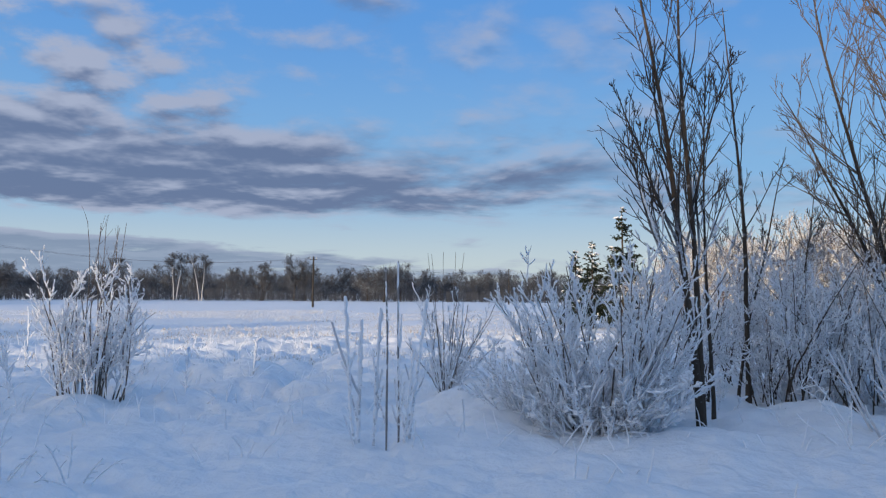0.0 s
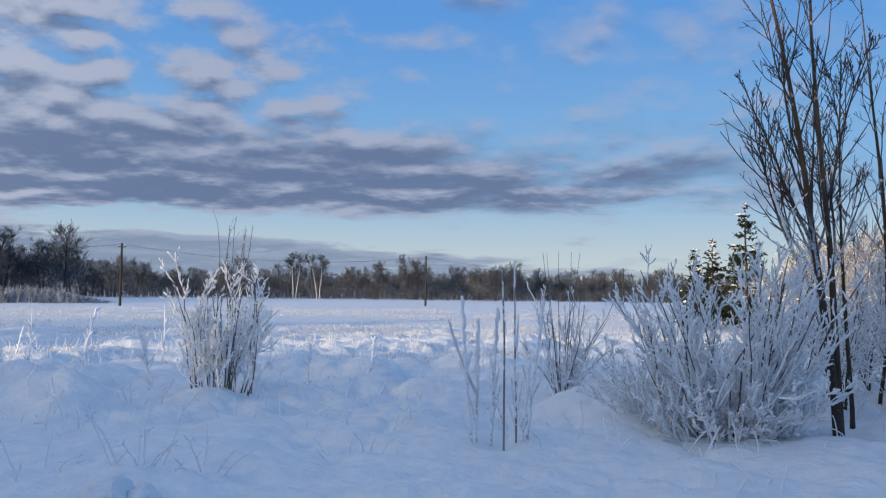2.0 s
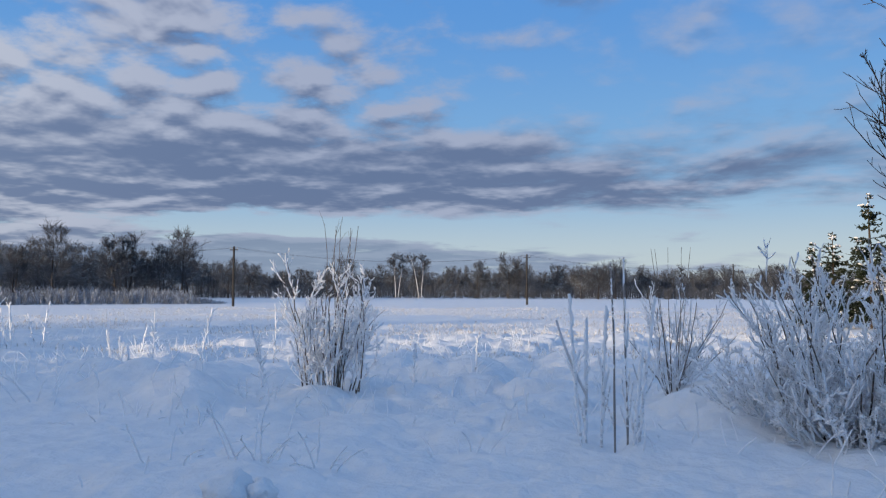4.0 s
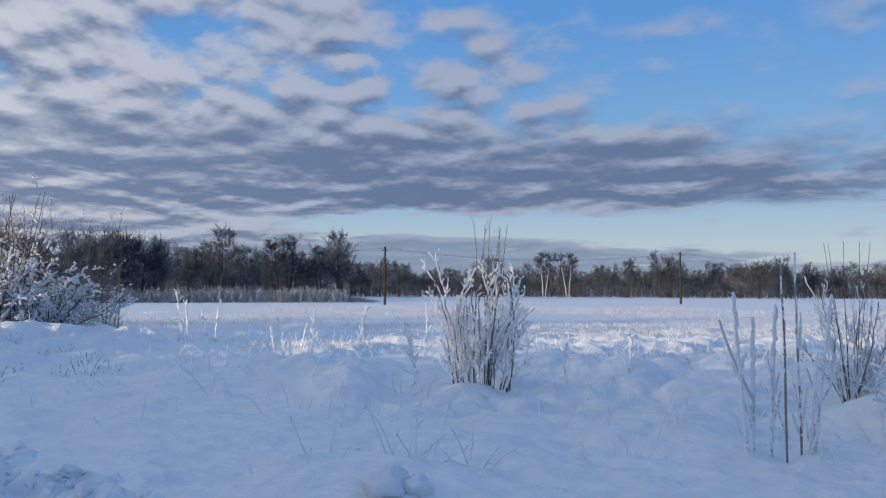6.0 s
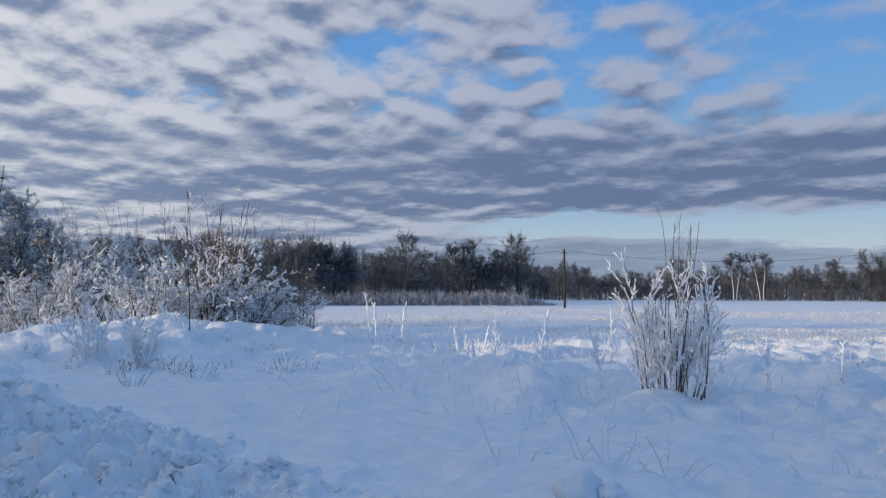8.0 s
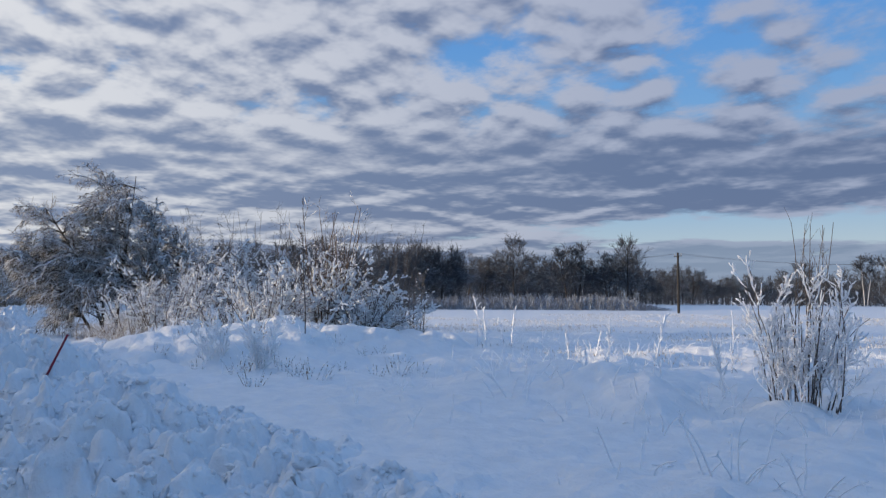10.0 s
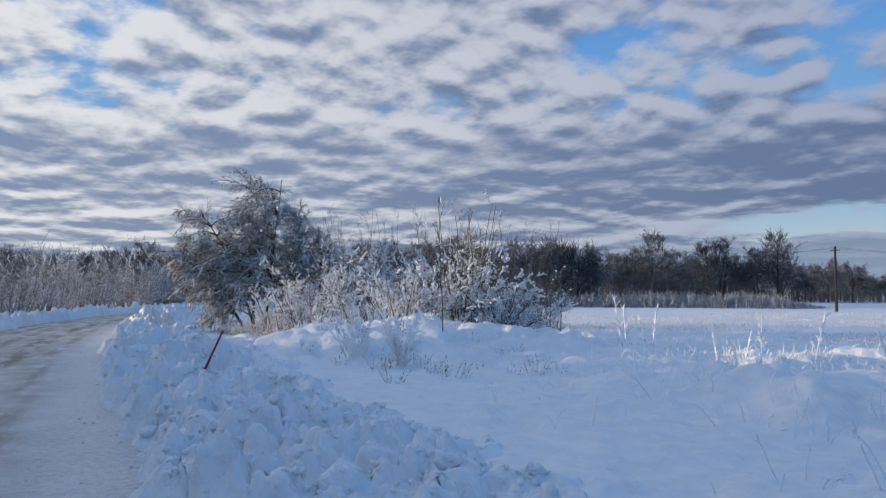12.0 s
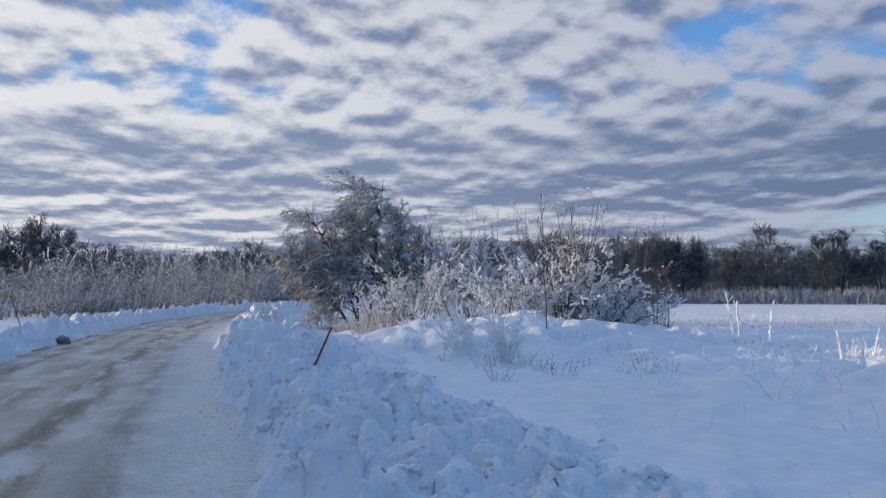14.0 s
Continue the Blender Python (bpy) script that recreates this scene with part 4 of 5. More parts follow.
# ---- the mound with bushes by the road ----
def drooping_birch():
    """Stems that lean over towards the road, limbs that arch and hang under the snow."""
    rng = np.random.default_rng(71)
    ob = thing("birch", "birch bowed down by snow, twigs hanging", "tree")
    st = np.array([[0, 0, -0.2], [0.3, 0.3, -0.2], [-0.2, 0.2, -0.2], [0.5, 1.3, -0.2], [0.4, 2.2, -0.2], [0.1, -0.3, -0.2]])
    way = np.array([[-0.05, -0.05, 1], [0.0, 0.12, 1], [-0.10, -0.22, 1], [0.02, 0.10, 1], [0.05, 0.15, 1], [-0.1, -0.42, 1]])
    a = shoots(rng, st, way, np.array([6.5, 6.6, 5.9, 5.4, 4.4, 4.6]), 0.07, 0.012, 14, 0.04, np.array([-0.25, -0.05, -0.5, 0.0, 0.0, -0.8]))
    n = 46
    idx, t = np.repeat(np.arange(6), n), rng.uniform(0.22, 1.0, 6 * n)
    k = np.minimum((t * 13).astype(int), 12)
    side = rng.normal(0, 1, (6 * n, 3)) * np.array([0.6, 0.6, 0.0])
    side[:, 1] -= np.where(idx > 2, 0.1, 0.75) * (idx != 5) + 0.8 * (idx == 5)
    b = shoots(rng, a[0][idx, k], side + np.array([0, 0, 0.75]), (2.5 - 0.9 * t) * rng.uniform(0.55, 1.1, 6 * n) * np.where(idx > 2, 0.75, 1.0), 0.022, 0.010, 10, 0.05, -1.25 * rng.uniform(0.6, 1.2, 6 * n) * np.where((idx == 3) | (idx == 4), 0.45, 1.0))
    c = sprout(rng, b, 16, 0.10, 1.0, (0.25, 0.55), (20, 65), 5, 0.12, -0.55, 0.6, 0.6, 0.3, 0.0095)
    d = sprout(rng, c, 7, 0.1, 1.0, (0.3, 0.8), (15, 60), 3, 0.12, -0.5, 0.9, 0.7, 0.2, 0.0075)
    each("trunk", a, TRUNK_BARK, 8, ob)
    b[1][:] *= 1.25
    each("branch", b, TRUNK_BARK, 5, ob)
    part("twig_spray", tubes("twig_spray", [c, d], BOWED_TWIGS, 3), ob, kind="stuff")
    part("snow", tubes("snow", [sleeves(rng, b, 0.8, (0.016, 0.032), 8, 0.2), sleeves(rng, c, 0.42, (0.012, 0.022), 5)], SNOW, 5), ob, "snow lying along the branches", "stuff")
    return put_at(ob, -32.0, 10.7, turn=0)


drooping_birch()


def snowy_bush(seed, x, y, stems, height, spread, ring, mat=LIT_TWIGS, snow=500, size=(0.02, 0.05), label="bare bush loaded with clumps of snow", rise=0.4, r=0.012, dark=HOAR_THIN, group="", twigs=(7, 5)):
    rng = np.random.default_rng(seed)
    ob = thing("bush", label, "bush", group)
    st, way = fan(rng, stems, spread, ring=ring)
    a = shoots(rng, st, way, height * rng.uniform(0.6, 1.05, stems), r * 1.3, r * 0.5, 7, 0.07, rise * 0.4)
    b = sprout(rng, a, twigs[0], 0.12, 0.97, (0.18, 0.42), (30, 72), 5, 0.13, rise * 0.5, 0.7, 0.6, 0.5, r * 0.5)
    c = sprout(rng, b, twigs[1], 0.15, 1.0, (0.3, 0.65), (28, 75), 3, 0.15, rise * 0.3, 0.8, 0.7, 0.3, r * 0.45)
    if group:
        part("stem_thicket", tubes("stem_thicket", [a], dark, 5), ob, kind="stuff")
    else:
        each("stem", a, dark, 6, ob)
    part("twig_spray", tubes("twig_spray", [b, c], mat, 3), ob, kind="stuff")
    if snow:
        part("snow", tubes("snow", [sleeves(rng, c, min(0.5, snow / 1500), (size[0] * 0.7, size[1] * 0.6), 5, 0.3), sleeves(rng, b, min(0.6, snow / 900), (size[0] * 0.8, size[1] * 0.7), 6, 0.3), lumps(rng, c, snow, (size[0] * 0.7, size[1] * 0.75), 0.4, 1.9)], SNOW, 5), ob, "clumps of snow on the twigs", "stuff")
    return put_at(ob, x, y)


snowy_bush(81, -29.0, 13.6, 34, 3.9, 26, 1.2, mat=BOWED_TWIGS, snow=600, size=(0.016, 0.040), twigs=(9, 6))
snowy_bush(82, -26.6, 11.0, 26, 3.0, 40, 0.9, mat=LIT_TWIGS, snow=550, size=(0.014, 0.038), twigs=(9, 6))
snowy_bush(93, -28.6, 10.6, 22, 2.6, 42, 0.8, mat=SNOWY_BROWN, snow=450, size=(0.014, 0.038), twigs=(9, 6))
snowy_bush(83, -27.8, 15.6, 34, 3.8, 24, 1.3, mat=BOWED_TWIGS, snow=600, size=(0.016, 0.042), twigs=(9, 6))
snowy_bush(84, -21.1, 14.2, 20, 4.1, 8, 0.55, mat=SNOWY_BROWN, snow=130, r=0.017, size=(0.018, 0.05), label="upright bush with brown stems and clumps of snow", rise=0.7, dark=BROWN_STEM, twigs=(5, 3))
snowy_bush(94, -21.0, 13.9, 20, 2.7, 26, 0.5, mat=BOWED_TWIGS, snow=330, size=(0.025, 0.065), label="bush hung with thick clumps of snow", dark=BROWN_STEM, twigs=(7, 4))
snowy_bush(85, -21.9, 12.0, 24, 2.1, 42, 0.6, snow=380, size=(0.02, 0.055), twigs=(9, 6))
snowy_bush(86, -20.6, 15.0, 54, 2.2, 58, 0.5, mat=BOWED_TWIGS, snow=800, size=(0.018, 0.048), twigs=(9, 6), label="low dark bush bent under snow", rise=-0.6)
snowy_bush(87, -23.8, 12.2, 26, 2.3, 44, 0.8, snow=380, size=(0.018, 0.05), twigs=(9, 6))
snowy_bush(88, -20.2, 16.9, 8, 2.5, 8, 0.2, mat=REED, snow=40, size=(0.015, 0.04), label="thin pale sapling with snow on its twigs", rise=0.8, r=0.010)
snowy_bush(91, -24.0, 14.6, 28, 2.8, 27, 0.9, mat=SNOWY_BROWN, snow=330, size=(0.018, 0.045), twigs=(9, 6), dark=BROWN_STEM)
snowy_bush(89, -33.5, 17.6, 40, 5.6, 18, 1.9, mat=HAZY_TWIGS, snow=0, label="tall bare brown bush", rise=0.7, group="tall bushes behind the mound")
snowy_bush(90, -30.5, 20.5, 40, 5.0, 18, 1.9, mat=HAZY_TWIGS, snow=0, label="tall bare brown bush", rise=0.7, group="tall bushes behind the mound")
snowy_bush(92, -32.5, 24.5, 40, 5.0, 18, 1.9, mat=HAZY_TWIGS, snow=0, label="tall bare brown bush", rise=0.7, group="tall bushes behind the mound")


def reed_clump(seed, x, y, n, height, ring, label="pale dry grass stems with frost"):
    rng = np.random.default_rng(seed)
    ob = thing("dry_grass", label, "grass")
    a = shoots(rng, *fan(rng, n, 22, ring=ring), height * rng.uniform(0.5, 1.1, n), 0.008, 0.004, 5, 0.08, 0.1)
    part("stem_tuft", tubes("stem_tuft", [a, sprout(rng, a, 3, 0.5, 1, (0.15, 0.3), (15, 40), 3, 0.1, 0.1, 0.7, 0.7, 0.2, 0.004)], LIT_TWIGS, 3), ob, kind="stuff")
    return put_at(ob, x, y)


for k, (x, y) in enumerate([(-26.0, 9.6), (-27.5, 9.4), (-25.0, 11.5), (-24.4, 12.9), (-28.8, 10.2), (-23.2, 13.6), (-30.0, 9.7)]):
    reed_clump(95 + k, x, y, 80, 0.75, 1.0)

# small frosted plants on the slope
s1 = hoar_shrub(101, "frosted_plant", "small frosted plant with dark foot in the snow", 16, 1.35, 20, 0.18, (7, 4), 0.010, rime=260, clump=(0.014, 0.028), dark=RIME, mat=RIME, coat=(0.9, 0.014, 0.024))
put_at(s1, -15.2, 8.4)
s2 = hoar_shrub(102, "frosted_plant", "small pale frosted plant in the snow", 14, 1.2, 18, 0.24, (6, 3), 0.010, rime=200, clump=(0.012, 0.026), dark=RIME, mat=RIME, coat=(0.9, 0.013, 0.022))
put_at(s2, -16.8, 8.1)
t = young_tree(103, "sapling", "single thin dark sapling on the mound", [((0, 0, 0), (0, 0, 1), 3.6, 0.014)], 0.014, (16, 3, 1), limb_size=(0.1, 0.24), mats=(DARK_BARK, HOAR_THIN))
put_at(t, -17.2, 10.7)


def grass_tuft(seed, n, h):
    rng = np.random.default_rng(seed)
    ob = thing("grass_tuft", "small tuft of frosted grass poking out of the snow", "grass", "grass tufts on the mound")
    a = shoots(rng, *fan(rng, n, 30, ring=0.16), h * rng.uniform(0.4, 1.1, n) + 0.05, 0.011, 0.006, 5, 0.10, -0.2)
    each("blade", a, LIT_TWIGS, 4, ob)
    part("rime", tubes("rime", [lumps(rng, a, n * 3, (0.012, 0.03), 0.3, 2.0)], RIME, 5), ob, kind="stuff")
    return ob


tufts = [grass_tuft(211, 9, 0.42), grass_tuft(212, 12, 0.55), grass_tuft(213, 7, 0.35)]
rng = np.random.default_rng(214)
for k in range(42):
    x, y = rng.uniform(-23.0, -12.5), rng.uniform(6.8, 12.5)
    m = pose(x, y, ground(x, y), 0, 0, rng.uniform(0, 360)) @ Matrix.Scale(rng.uniform(0.6, 1.2), 4)
    if k < 3:
        tufts[k].matrix_world = m
    else:
        copy_thing(tufts[k % 3], m).scale = m.to_scale()


def leaning_stalks(seed, x, y, n, h):
    rng = np.random.default_rng(seed)
    ob = thing("frosted_plant", "thick frosted stalks leaning out of the snow", "plant")
    st, way = fan(rng, n, 20, lean=(-0.28, 0.0), ring=0.25)
    a = shoots(rng, st, way, h * rng.uniform(0.6, 1.05, n), 0.018, 0.012, 8, 0.05, 0.1)
    each("stalk", a, STALK, 6, ob)
    part("twig_spray", tubes("twig_spray", [sprout(rng, a, 5, 0.2, 0.9, (0.15, 0.35), (20, 50), 4, 0.1, 0.2, 0.6, 0.7, 0.3, 0.006)], HOAR, 4), ob, kind="stuff")
    return put_at(ob, x, y)


leaning_stalks(104, 5.15, 8.6, 9, 1.35)


def weed(seed, h, label="thin frosted weed standing in the snow"):
    rng = np.random.default_rng(seed)
    ob = thing("weed", label, "plant", "weeds in the meadow")
    n = rng.integers(1, 4)
    a = shoots(rng, *fan(rng, n, 8, ring=0.15), h * rng.uniform(0.7, 1.0, n) + 0.1, 0.014, 0.007, 7, 0.05, 0.1)
    b = sprout(rng, a, 12, 0.12, 0.95, (0.10, 0.26), (25, 60), 4, 0.1, 0.6, 1.0, 0.8, 0.5, 0.012)
    each("stem", a, GREY_HOAR, 5, ob)
    each("twig", b, RIME, 4, ob)
    part("rime", tubes("rime", [sleeves(rng, a, 1.0, (0.014, 0.022), 16), lumps(rng, b, 40, (0.012, 0.024), 0.1, 2.2)], RIME, 5), ob, "thick white rime on the stem", "stuff")
    return ob


for k, (x, y, h) in enumerate([(-16.4, 16.4, 1.75), (-16.0, 16.9, 1.3), (-11.06, 14.9, 1.6), (-10.22, 15.21, 1.6), (-8.8, 16.03, 1.5), (-12.09, 15.03, 1.1), (-3.79, 15.16, 0.75), (-6.1, 15.6, 1.0), (-17.6, 17.2, 0.7),
                               (-6.9, 12.4, 1.35), (-4.3, 12.6, 0.9), (-13.6, 17.8, 0.9), (-7.6, 18.5, 0.8), (-1.8, 16.0, 0.6), (-11.4, 14.4, 0.8)]):
    put_at(weed(110 + k, h), x, y)


def bent_weed(seed, x, y, n, size):
    """Frosted stems bent over by their own weight."""
    rng = np.random.default_rng(seed)
    ob = thing("bent_weed", "frosted dry weed stems bent over the snow", "plant", "bent weeds")
    a = shoots(rng, *fan(rng, n, 42, ring=0.25), size * rng.uniform(0.5, 1.1, n), 0.010, 0.006, 9, 0.10, rng.uniform(-1.1, 0.1, n))
    each("stem", a, RIME, 5, ob)
    part("twig_spray", tubes("twig_spray", [sprout(rng, a, 3, 0.4, 1, (0.1, 0.25), (20, 60), 4, 0.15, -0.4, 0.8, 0.7, 0.3, 0.005)], RIME, 4), ob, kind="stuff")
    return put_at(ob, x, y)


for k, (x, y, n, size) in enumerate([(-3.75, 6.5, 9, 0.9), (-4.5, 6.4, 4, 0.75), (-3.2, 6.8, 5, 0.6), (-7.0, 8.3, 5, 0.5), (-8.9, 9.4, 6, 0.8), (-2.2, 7.9, 4, 0.4), (-6.0, 10.6, 5, 0.6), (-10.6, 10.6, 6, 0.7), (-0.1, 8.3, 4, 0.5), (4.5, 8.3, 8, 0.7), (4.9, 8.9, 6, 0.9), (-4.6, 5.6, 3, 0.3)]):
    bent_weed(220 + k, x, y, n, size)


def grass_blades():
    """Frosted stalks of grass that poke through the meadow's snow, and the stubble of the field."""
    rng = np.random.default_rng(130)
    n = 3200
    x, y = rng.uniform(-24, 9, n), rng.uniform(5.0, 24, n)
    keep = (fbm(x / 2.2, y / 2.2, 3, 77) > 0.50) | (rng.uniform(0, 1, n) < 0.10)
    keep &= road_off(x, y) > 7
    keep &= ~((y < 8.2) & (rng.uniform(0, 1, n) > 0.3))
    x, y = x[keep], y[keep]
    st = np.stack([x, y, ground_height(x, y) - 0.04], -1)
    way = np.stack([rng.normal(0, 0.35, len(x)), rng.normal(0, 0.35, len(x)), np.ones(len(x))], -1)
    a = shoots(rng, st, way, rng.uniform(0.1, 0.5, len(x)) ** 1.2, 0.0095, 0.006, 6, 0.10, rng.uniform(-0.9, 0.2, len(x)))
    tagged(new("grass", tubes("grass", [a], RIME, 5)), "bent frosted grass stalks poking through the snow", "grass", kind="stuff")
    n = 36000
    az, d = np.radians(rng.uniform(-58, 14, n)), rng.uniform(19, 75, n)
    x, y = d * np.sin(az), d * np.cos(az)
    keep = (fbm(x / 7.0, y / 4.0, 4, 88) > 0.49) & (y > 17) & (x > -44)
    x, y = x[keep], y[keep]
    st = np.stack([x, y, ground_height(x, y) - 0.03], -1)
    way = np.stack([rng.normal(0, 0.3, len(x)), rng.normal(0, 0.3, len(x)), np.ones(len(x))], -1)
    a = shoots(rng, st, way, rng.uniform(0.07, 0.22, len(x)), 0.009, 0.006, 3, 0.1, -0.2)
    tagged(new("stubble", tubes("stubble", [a], STUBBLE, 3)), "dry tan stubble and grass poking through the field's snow", "stubble", kind="stuff")


grass_blades()

# ---- the far trees ----
FAR = [tree_kind(140 + k, "tree", "bare tree in the distant belt, greyish with frost and a haze tint", 10, s, "distant tree belt", **kw) for k, (s, kw) in enumerate([
    (0.50, {}), (0.56, {"low": 0.20}), (0.42, {"rise": 0.5, "bole": 0.8}), (0.36, {"angle": (22, 55), "rise": 0.5, "bole": 0.82, "low": 0.2}),
    (0.66, {"low": 0.20, "limbs": (22, 9, 9), "angle": (35, 80), "bole": 0.62}), (0.26, {"angle": (22, 50), "rise": 0.3, "bole": 0.9, "low": 0.4, "stout": 0.009, "mats": (BIRCH, HAZY_TWIGS)})])]
_used = set()


def far_tree(kind, az, d, height, label=""):
    """kind: which of FAR; height in metres."""
    src = FAR[kind]
    x, y = at_az(az, d)
    m = pose(x, y, 0, 0, 0, random.uniform(0, 360)) @ Matrix.Scale(height / 10, 4)
    if kind in _used:
        ob = copy_thing(src, m)
        ob.scale = m.to_scale()
    else:
        ob = src
        ob.matrix_world = m
        _used.add(kind)
    if label:
        tagged(ob, label)
    return ob


def belt(az0, az1, step, d0, d1, h0, h1, kinds):
    az = az0
    while az < az1:
        far_tree(random.choice(kinds), az, random.uniform(d0, d1), random.uniform(h0, h1))
        az += step * random.uniform(0.5, 1.5)


random.seed(5)
belt(-62, -50, 0.9, 100, 125, 8, 10.5, (0, 1, 2))
for az, h in ((-50.3, 11.4), (-49.1, 12.6), (-47.9, 11.6)):
    far_tree(4, az, 108, h, "broad bare oak at the edge of the wood")
belt(-47.3, -33.5, 0.85, 120, 145, 8, 11, (0, 1, 2, 3))
belt(-60, -30, 1.0, 160, 190, 7.5, 10, (0, 1, 2))
belt(-33.5, 14, 0.75, 170, 205, 5, 8, (0, 1, 2, 4))
belt(-33.5, 14, 0.9, 220, 260, 7, 10, (0, 2, 1))
for az, d, h, kind in ((-11.0, 165, 10.0, 0), (-10.2, 165, 8.5, 1), (-5.6, 160, 9.3, 4), (-4.3, 158, 9.8, 4), (-3.2, 162, 8.8, 1), (-19.2, 160, 10, 5), (-17.5, 160, 9.8, 5), (-13.2, 165, 8.8, 3), (-23, 165, 8.5, 2)):
    far_tree(kind, az, d, h, "pale-trunked birch standing before the distant belt" if kind == 5 else "")
belt(-101, -91.5, 0.75, 110, 140, 9, 12.5, (0, 1, 3))
belt(-92, -60, 0.85, 130, 175, 9, 12, (0, 1, 2))


def brush_belt(name, label, az0, az1, d0, d1, n, height, mat, seed, per=5):
    rng = np.random.default_rng(seed)
    az, d = np.radians(rng.uniform(az0, az1, n)), rng.uniform(d0, d1, n)
    height = height * soft(np.degrees(az), az0, az0 + 3) * soft(np.degrees(az), az1, az1 - 5) * (0.6 + 0.8 * fbm(np.degrees(az) / 1.3, d / 9.0, 3, seed)) + 0.1
    st = np.stack([d * np.sin(az), d * np.cos(az), np.full(n, -0.1)], -1)
    way = np.stack([rng.normal(0, 0.25, n), rng.normal(0, 0.25, n), np.ones(n)], -1)
    a = shoots(rng, st, way, height * rng.uniform(0.5, 1.05, n), 0.04, 0.02, 3, 0.1, 0.2)
    b = sprout(rng, a, per, 0.2, 1, (0.25, 0.5), (20, 50), 2, 0.1, 0.3, 0.9, 0.7, 0.3, 0.03)
    return tagged(new(name, tubes(name, [a, b], mat, 3)), label, "bushes", kind="stuff")


brush_belt("reed_belt", "belt of frosted reeds and brush before the wood", -57, -31, 92, 112, 4200, 1.7, SHADED_REED, 160, 2)
brush_belt("far_wood", "dark mass of bare brushwood behind the distant trees", -40, 14, 205, 260, 3200, 6.0, HAZY_TWIGS, 163, 4)
brush_belt("far_wood", "dark mass of bare brushwood behind the distant trees", -62, -33, 135, 190, 2400, 6.0, HAZY_TWIGS, 164, 4)
brush_belt("far_wood", "dark mass of bare brushwood behind the distant trees", -101, -60, 140, 190, 4200, 8.5, HAZY_TWIGS, 165, 4)
brush_belt("brush", "low brush along the foot of the distant trees", -36, 14, 160, 200, 3600, 2.6, HAZY_TWIGS, 161, 3)
brush_belt("brush", "low brush along the foot of the distant trees", -100, -55, 112, 135, 2500, 2.6, HAZY_TWIGS, 162, 3)

# willows beyond the road
WILLOW = [snowy_bush(170 + k, 0, 0, 40, 4.3, 20, 1.5, mat=SNOWY_BROWN, snow=70, size=(0.03, 0.06), label="roadside willow bush, tan stems with frosted tips", rise=0.6, r=0.02, dark=REED, group="willows beyond the road", twigs=(6, 4)) for k in range(3)]
rng = np.random.default_rng(175)
for k, x in enumerate(np.arange(-46, -102, -2.5)):
    y = float(road_y(x)) - rng.uniform(8.5, 13.0)
    m = pose(x, y, 0.1, 0, 0, rng.uniform(0, 360)) @ Matrix.Scale(rng.uniform(0.85, 1.1) * np.interp(-x, [46, 60, 100], [0.72, 1.0, 1.3]), 4)
    if k < 3:
        WILLOW[k].matrix_world = m
    else:
        copy_thing(WILLOW[k % 3], m).scale = m.to_scale()

brush_belt("brush", "low frosted brush at the willows' feet", -95, -84, 58, 68, 700, 1.3, SNOWY_BROWN, 166, 4)

# unseen wood across the road, added on the sun's side to shade the foreground
SHADE = [tree_kind(180 + k, "tree", "unseen bare tree across the road, added to cast shade", 11, 0.32, "wood across the road", limbs=(18, 5, 4), mats=(DARK_BARK, DARK_BARK), fine=0.06) for k in range(2)]
rng = np.random.default_rng(185)
k = 0
for row in range(3):
    x = 22.0
    while x > -112:
        y = -27 - 5 * row + rng.uniform(-1.5, 1.5)
        if math.degrees(math.atan2(x, y)) < -103 or x > 0:
            h = np.interp(x, [-112, -50, -45, -32, -24, 22], [6.8, 7.0, 9.6, 12.5, 16.5, 17.0]) * rng.uniform(0.85, 1.1)
            m = pose(x, y, 0.1, 0, 0, rng.uniform(0, 360)) @ Matrix.Scale(h / 11, 4)
            if k < 2:
                SHADE[k].matrix_world = m
            else:
                copy_thing(SHADE[k % 2], m).scale = m.to_scale()
            k += 1
        x -= rng.uniform(3.0, 5.5)

# unseen brush between those trees, added to close gaps in their shade
def undergrowth():
    rng = np.random.default_rng(188)
    n = 5600
    x, y = rng.uniform(-112, 24, n), rng.uniform(-39, -26, n)
    keep = (np.degrees(np.arctan2(x, y)) < -103) | (x > 0)
    x, y = x[keep], y[keep]
    st = np.stack([x, y, np.zeros(len(x))], -1)
    way = np.stack([rng.normal(0, 0.2, len(x)), rng.normal(0, 0.2, len(x)), np.ones(len(x))], -1)
    a = shoots(rng, st, way, rng.uniform(0.6, 1.0, len(x)) * np.interp(x, [-54, -46, -38, -26], [4.4, 8.4, 8.8, 11.0]), 0.05, 0.03, 3, 0.1, 0.2)
    b = sprout(rng, a, 5, 0.1, 1, (0.2, 0.45), (20, 60), 2, 0.1, 0.3, 0.9, 0.7, 0.3, 0.04)
    tagged(new("undergrowth", tubes("undergrowth", [a, b], DARK_BARK, 3)), "unseen bare brush across the road, added to deepen the shade", "bushes", kind="stuff")


undergrowth()

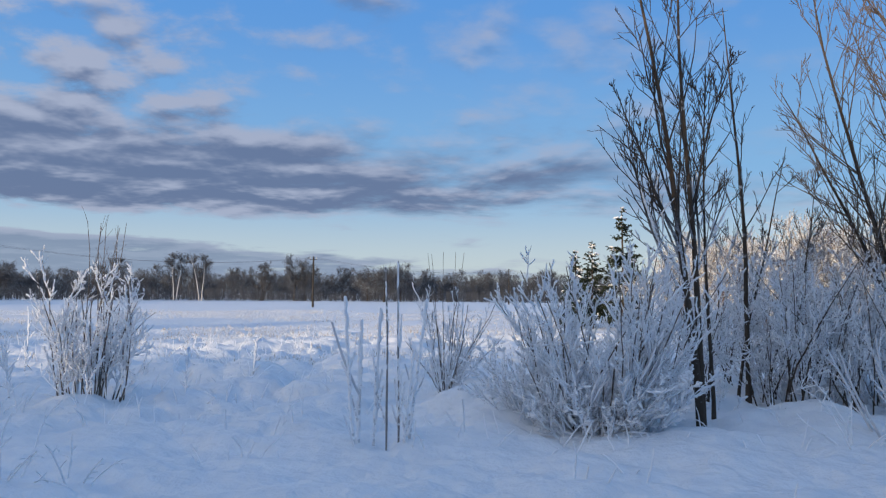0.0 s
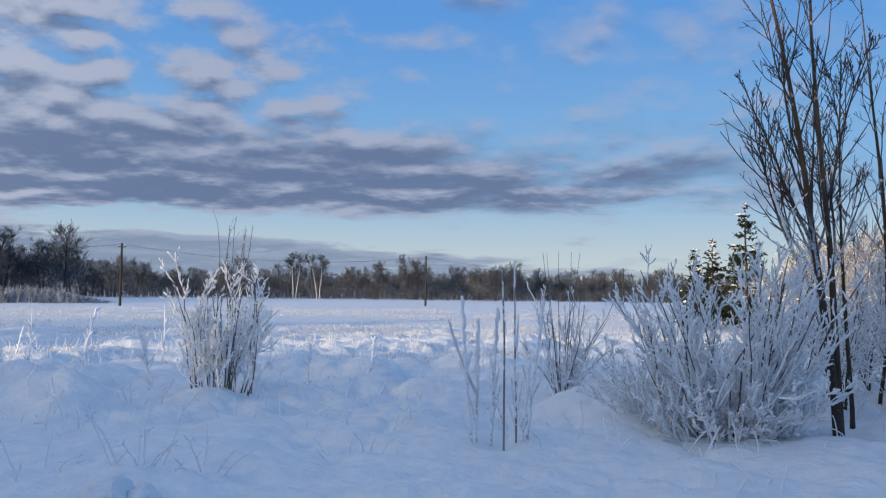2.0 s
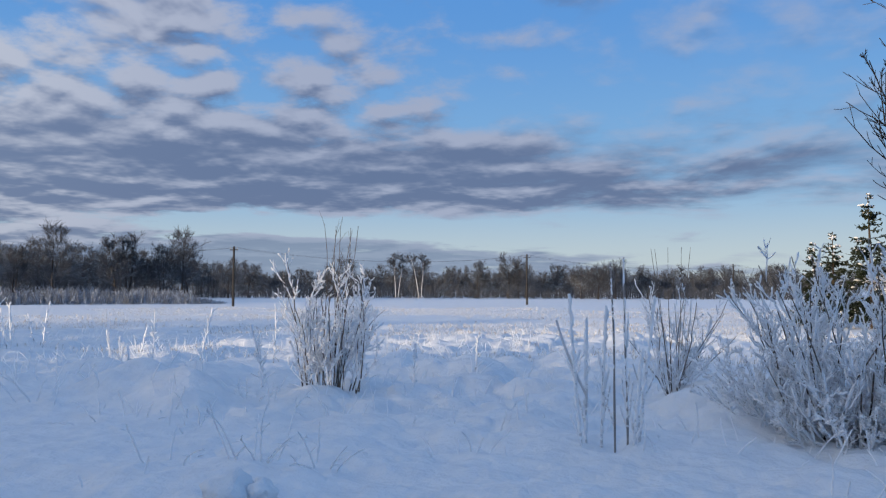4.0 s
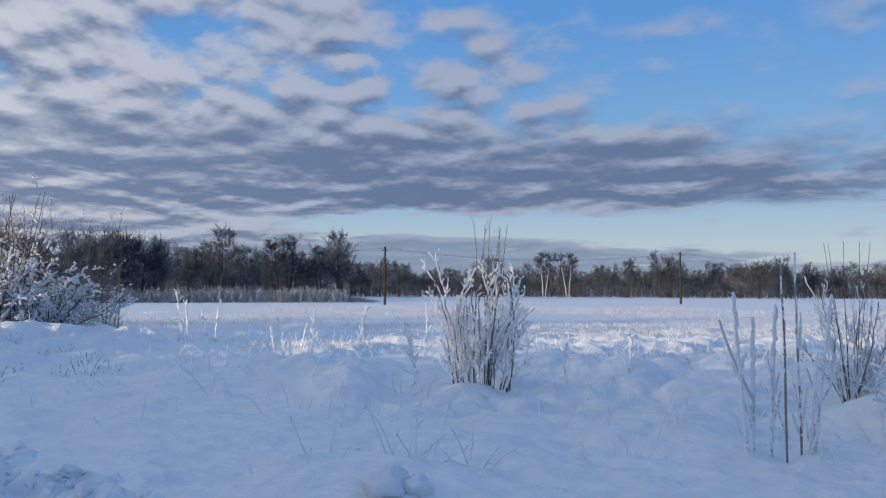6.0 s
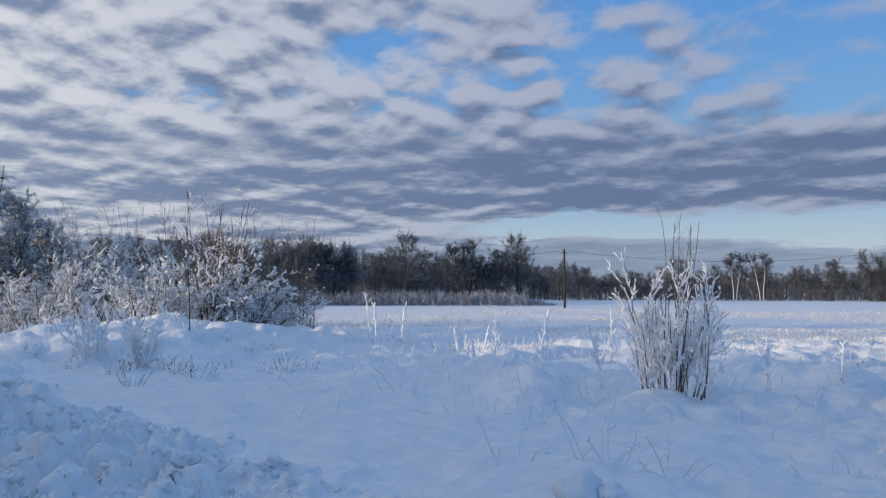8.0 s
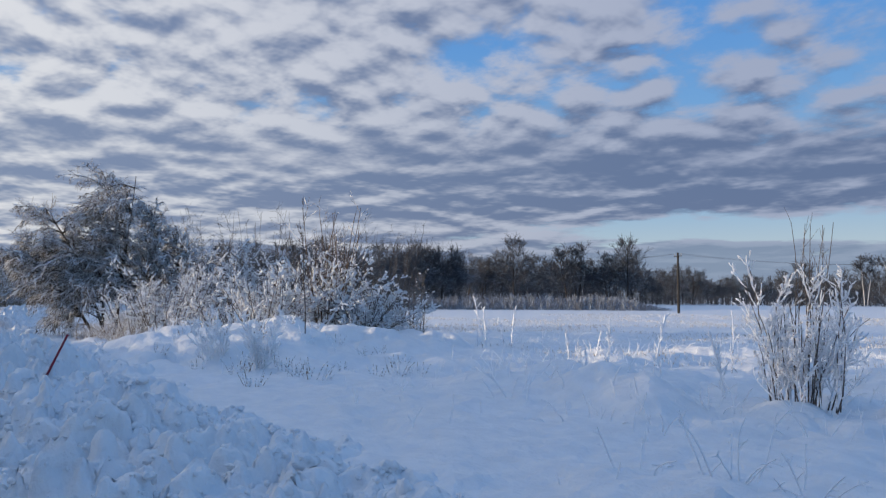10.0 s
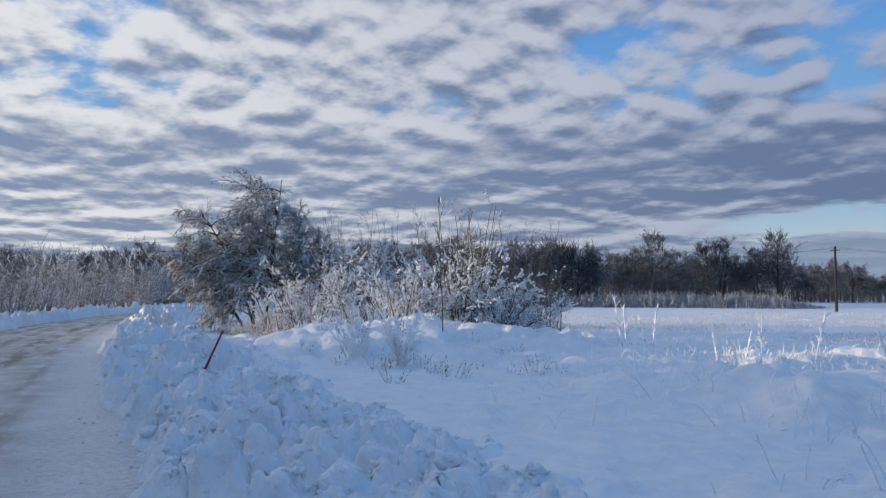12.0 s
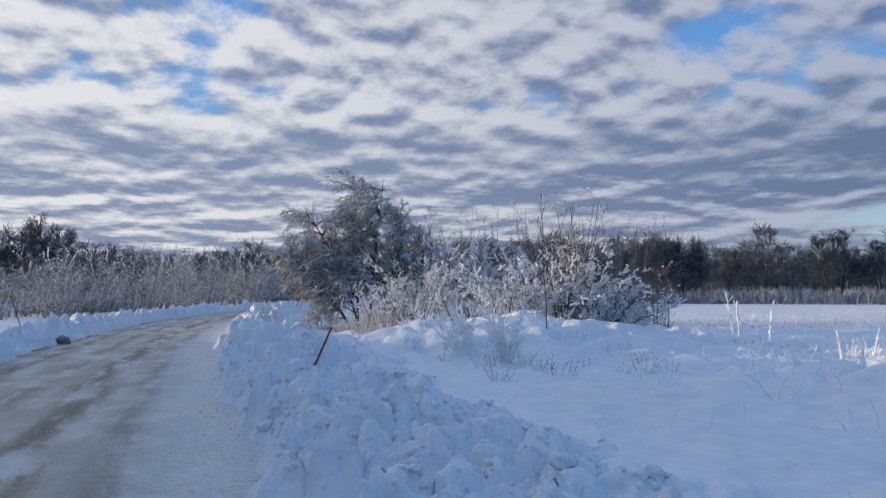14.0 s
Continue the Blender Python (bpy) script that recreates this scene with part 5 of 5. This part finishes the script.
# ---- poles, wires, marker sticks ----
def utility_pole(x, y, h):
    ob = thing("utility_pole", "weathered grey wooden pole carrying overhead wires", "utility pole", "poles across the field")
    rng = np.random.default_rng(190)
    a = shoots(rng, np.array([[0, 0, -0.3]]), UP[None], h + 0.3, 0.13, 0.095, 6, 0.0)
    part("pole", tubes("pole", [a], POLE_WOOD, 12), ob)
    arm = shoots(rng, np.array([[-0.42, 0.0, h - 0.35]]), np.array([[1.0, 0, 0]]), 0.84, 0.05, 0.05, 3, 0.0)
    part("crossarm", tubes("crossarm", [arm], POLE_WOOD, 6), ob)
    for dx in (-0.36, 0.36):
        i = (np.array([[[dx, 0, h - 0.33], [dx, 0, h - 0.22], [dx, 0, h - 0.16], [dx, 0, h - 0.10]]]), np.array([[0.015, 0.02, 0.045, 0.02]]))
        part("insulator", tubes("insulator", [i], PORCELAIN, 8), ob, "small white insulator")
    return put_at(ob, x, y)


POLES = [(-118.0, 20.0, 6.3), (-41.4, 68.75, 6.05), (-15.3, 90.7, 6.0), (11.4, 124.5 + 8, 6.1), (40.0, 168.0, 6.1)]
for x, y, h in POLES[1:]:
    utility_pole(x, y, h)
POLES[0] = (-66.0, 48.0, 6.1)
for side in (-0.36, 0.36):
    for (x0, y0, h0), (x1, y1, h1) in zip(POLES, POLES[1:]):
        cu = bpy.data.curves.new("overhead_wire", "CURVE")
        cu.dimensions, cu.bevel_depth, cu.bevel_resolution = "3D", 0.009, 1
        sp = cu.splines.new("POLY")
        sp.points.add(16)
        for i in range(17):
            t = i / 16
            sp.points[i].co = (x0 + (x1 - x0) * t + side, y0 + (y1 - y0) * t, h0 + (h1 - h0) * t - 0.12 - 1.1 * 4 * t * (1 - t), 1)
        cu.materials.append(CABLE)
        tagged(new("overhead_wire", cu), "thin overhead wire sagging between poles", "wire", "overhead wires")


def marker_stick(x, y, z, way, length, mat, label):
    ob = thing("marker_stick", label, "marker")
    rng = np.random.default_rng(200)
    a = shoots(rng, np.array([[0, 0, -0.15]]), np.array([way]), length, 0.019, 0.017, 5, 0.0)
    part("rod", tubes("rod", [a], mat, 10), ob)
    tip = (a[0][:, -1:] + np.array([[[0, 0, -0.02], [0, 0, 0.0], [0, 0, 0.012]]]), np.array([[0.02, 0.021, 0.004]]))
    part("cap", tubes("cap", [tip], mat, 10), ob)
    ob.matrix_world = pose(x, y, z)
    return ob


marker_stick(-13.20, 3.58, 0.34, (-0.17, 0.33, 0.60), 0.90, RED_PAINT, "thin red snow marker stick leaning in the bank")
marker_stick(-33.7, -1.95, 0.14, (0.02, -0.40, 1.34), 1.5, RED_PAINT, "thin dark red snow marker stick by the road")

rng = np.random.default_rng(210)
for x, y, r in ((-3.20, 5.20, 0.19), (-3.02, 5.30, 0.13), (-3.38, 5.34, 0.12)):
    clod = tagged(new("snow_clod", clod_mesh(rng, r)), "clod of snow lying on the meadow", "snow clod", "clods on the meadow")
    clod.data.materials.append(SNOW)
    put_at(clod, x, y, ground(x, y) + 0.1 * r)
clod = tagged(new("ice_clod", clod_mesh(rng, 0.26)), "dirty clod of ice on the road", "ice clod")
clod.data.materials.append(DIRTY_ICE)
put_at(clod, -27.0, -0.42, 0.05)
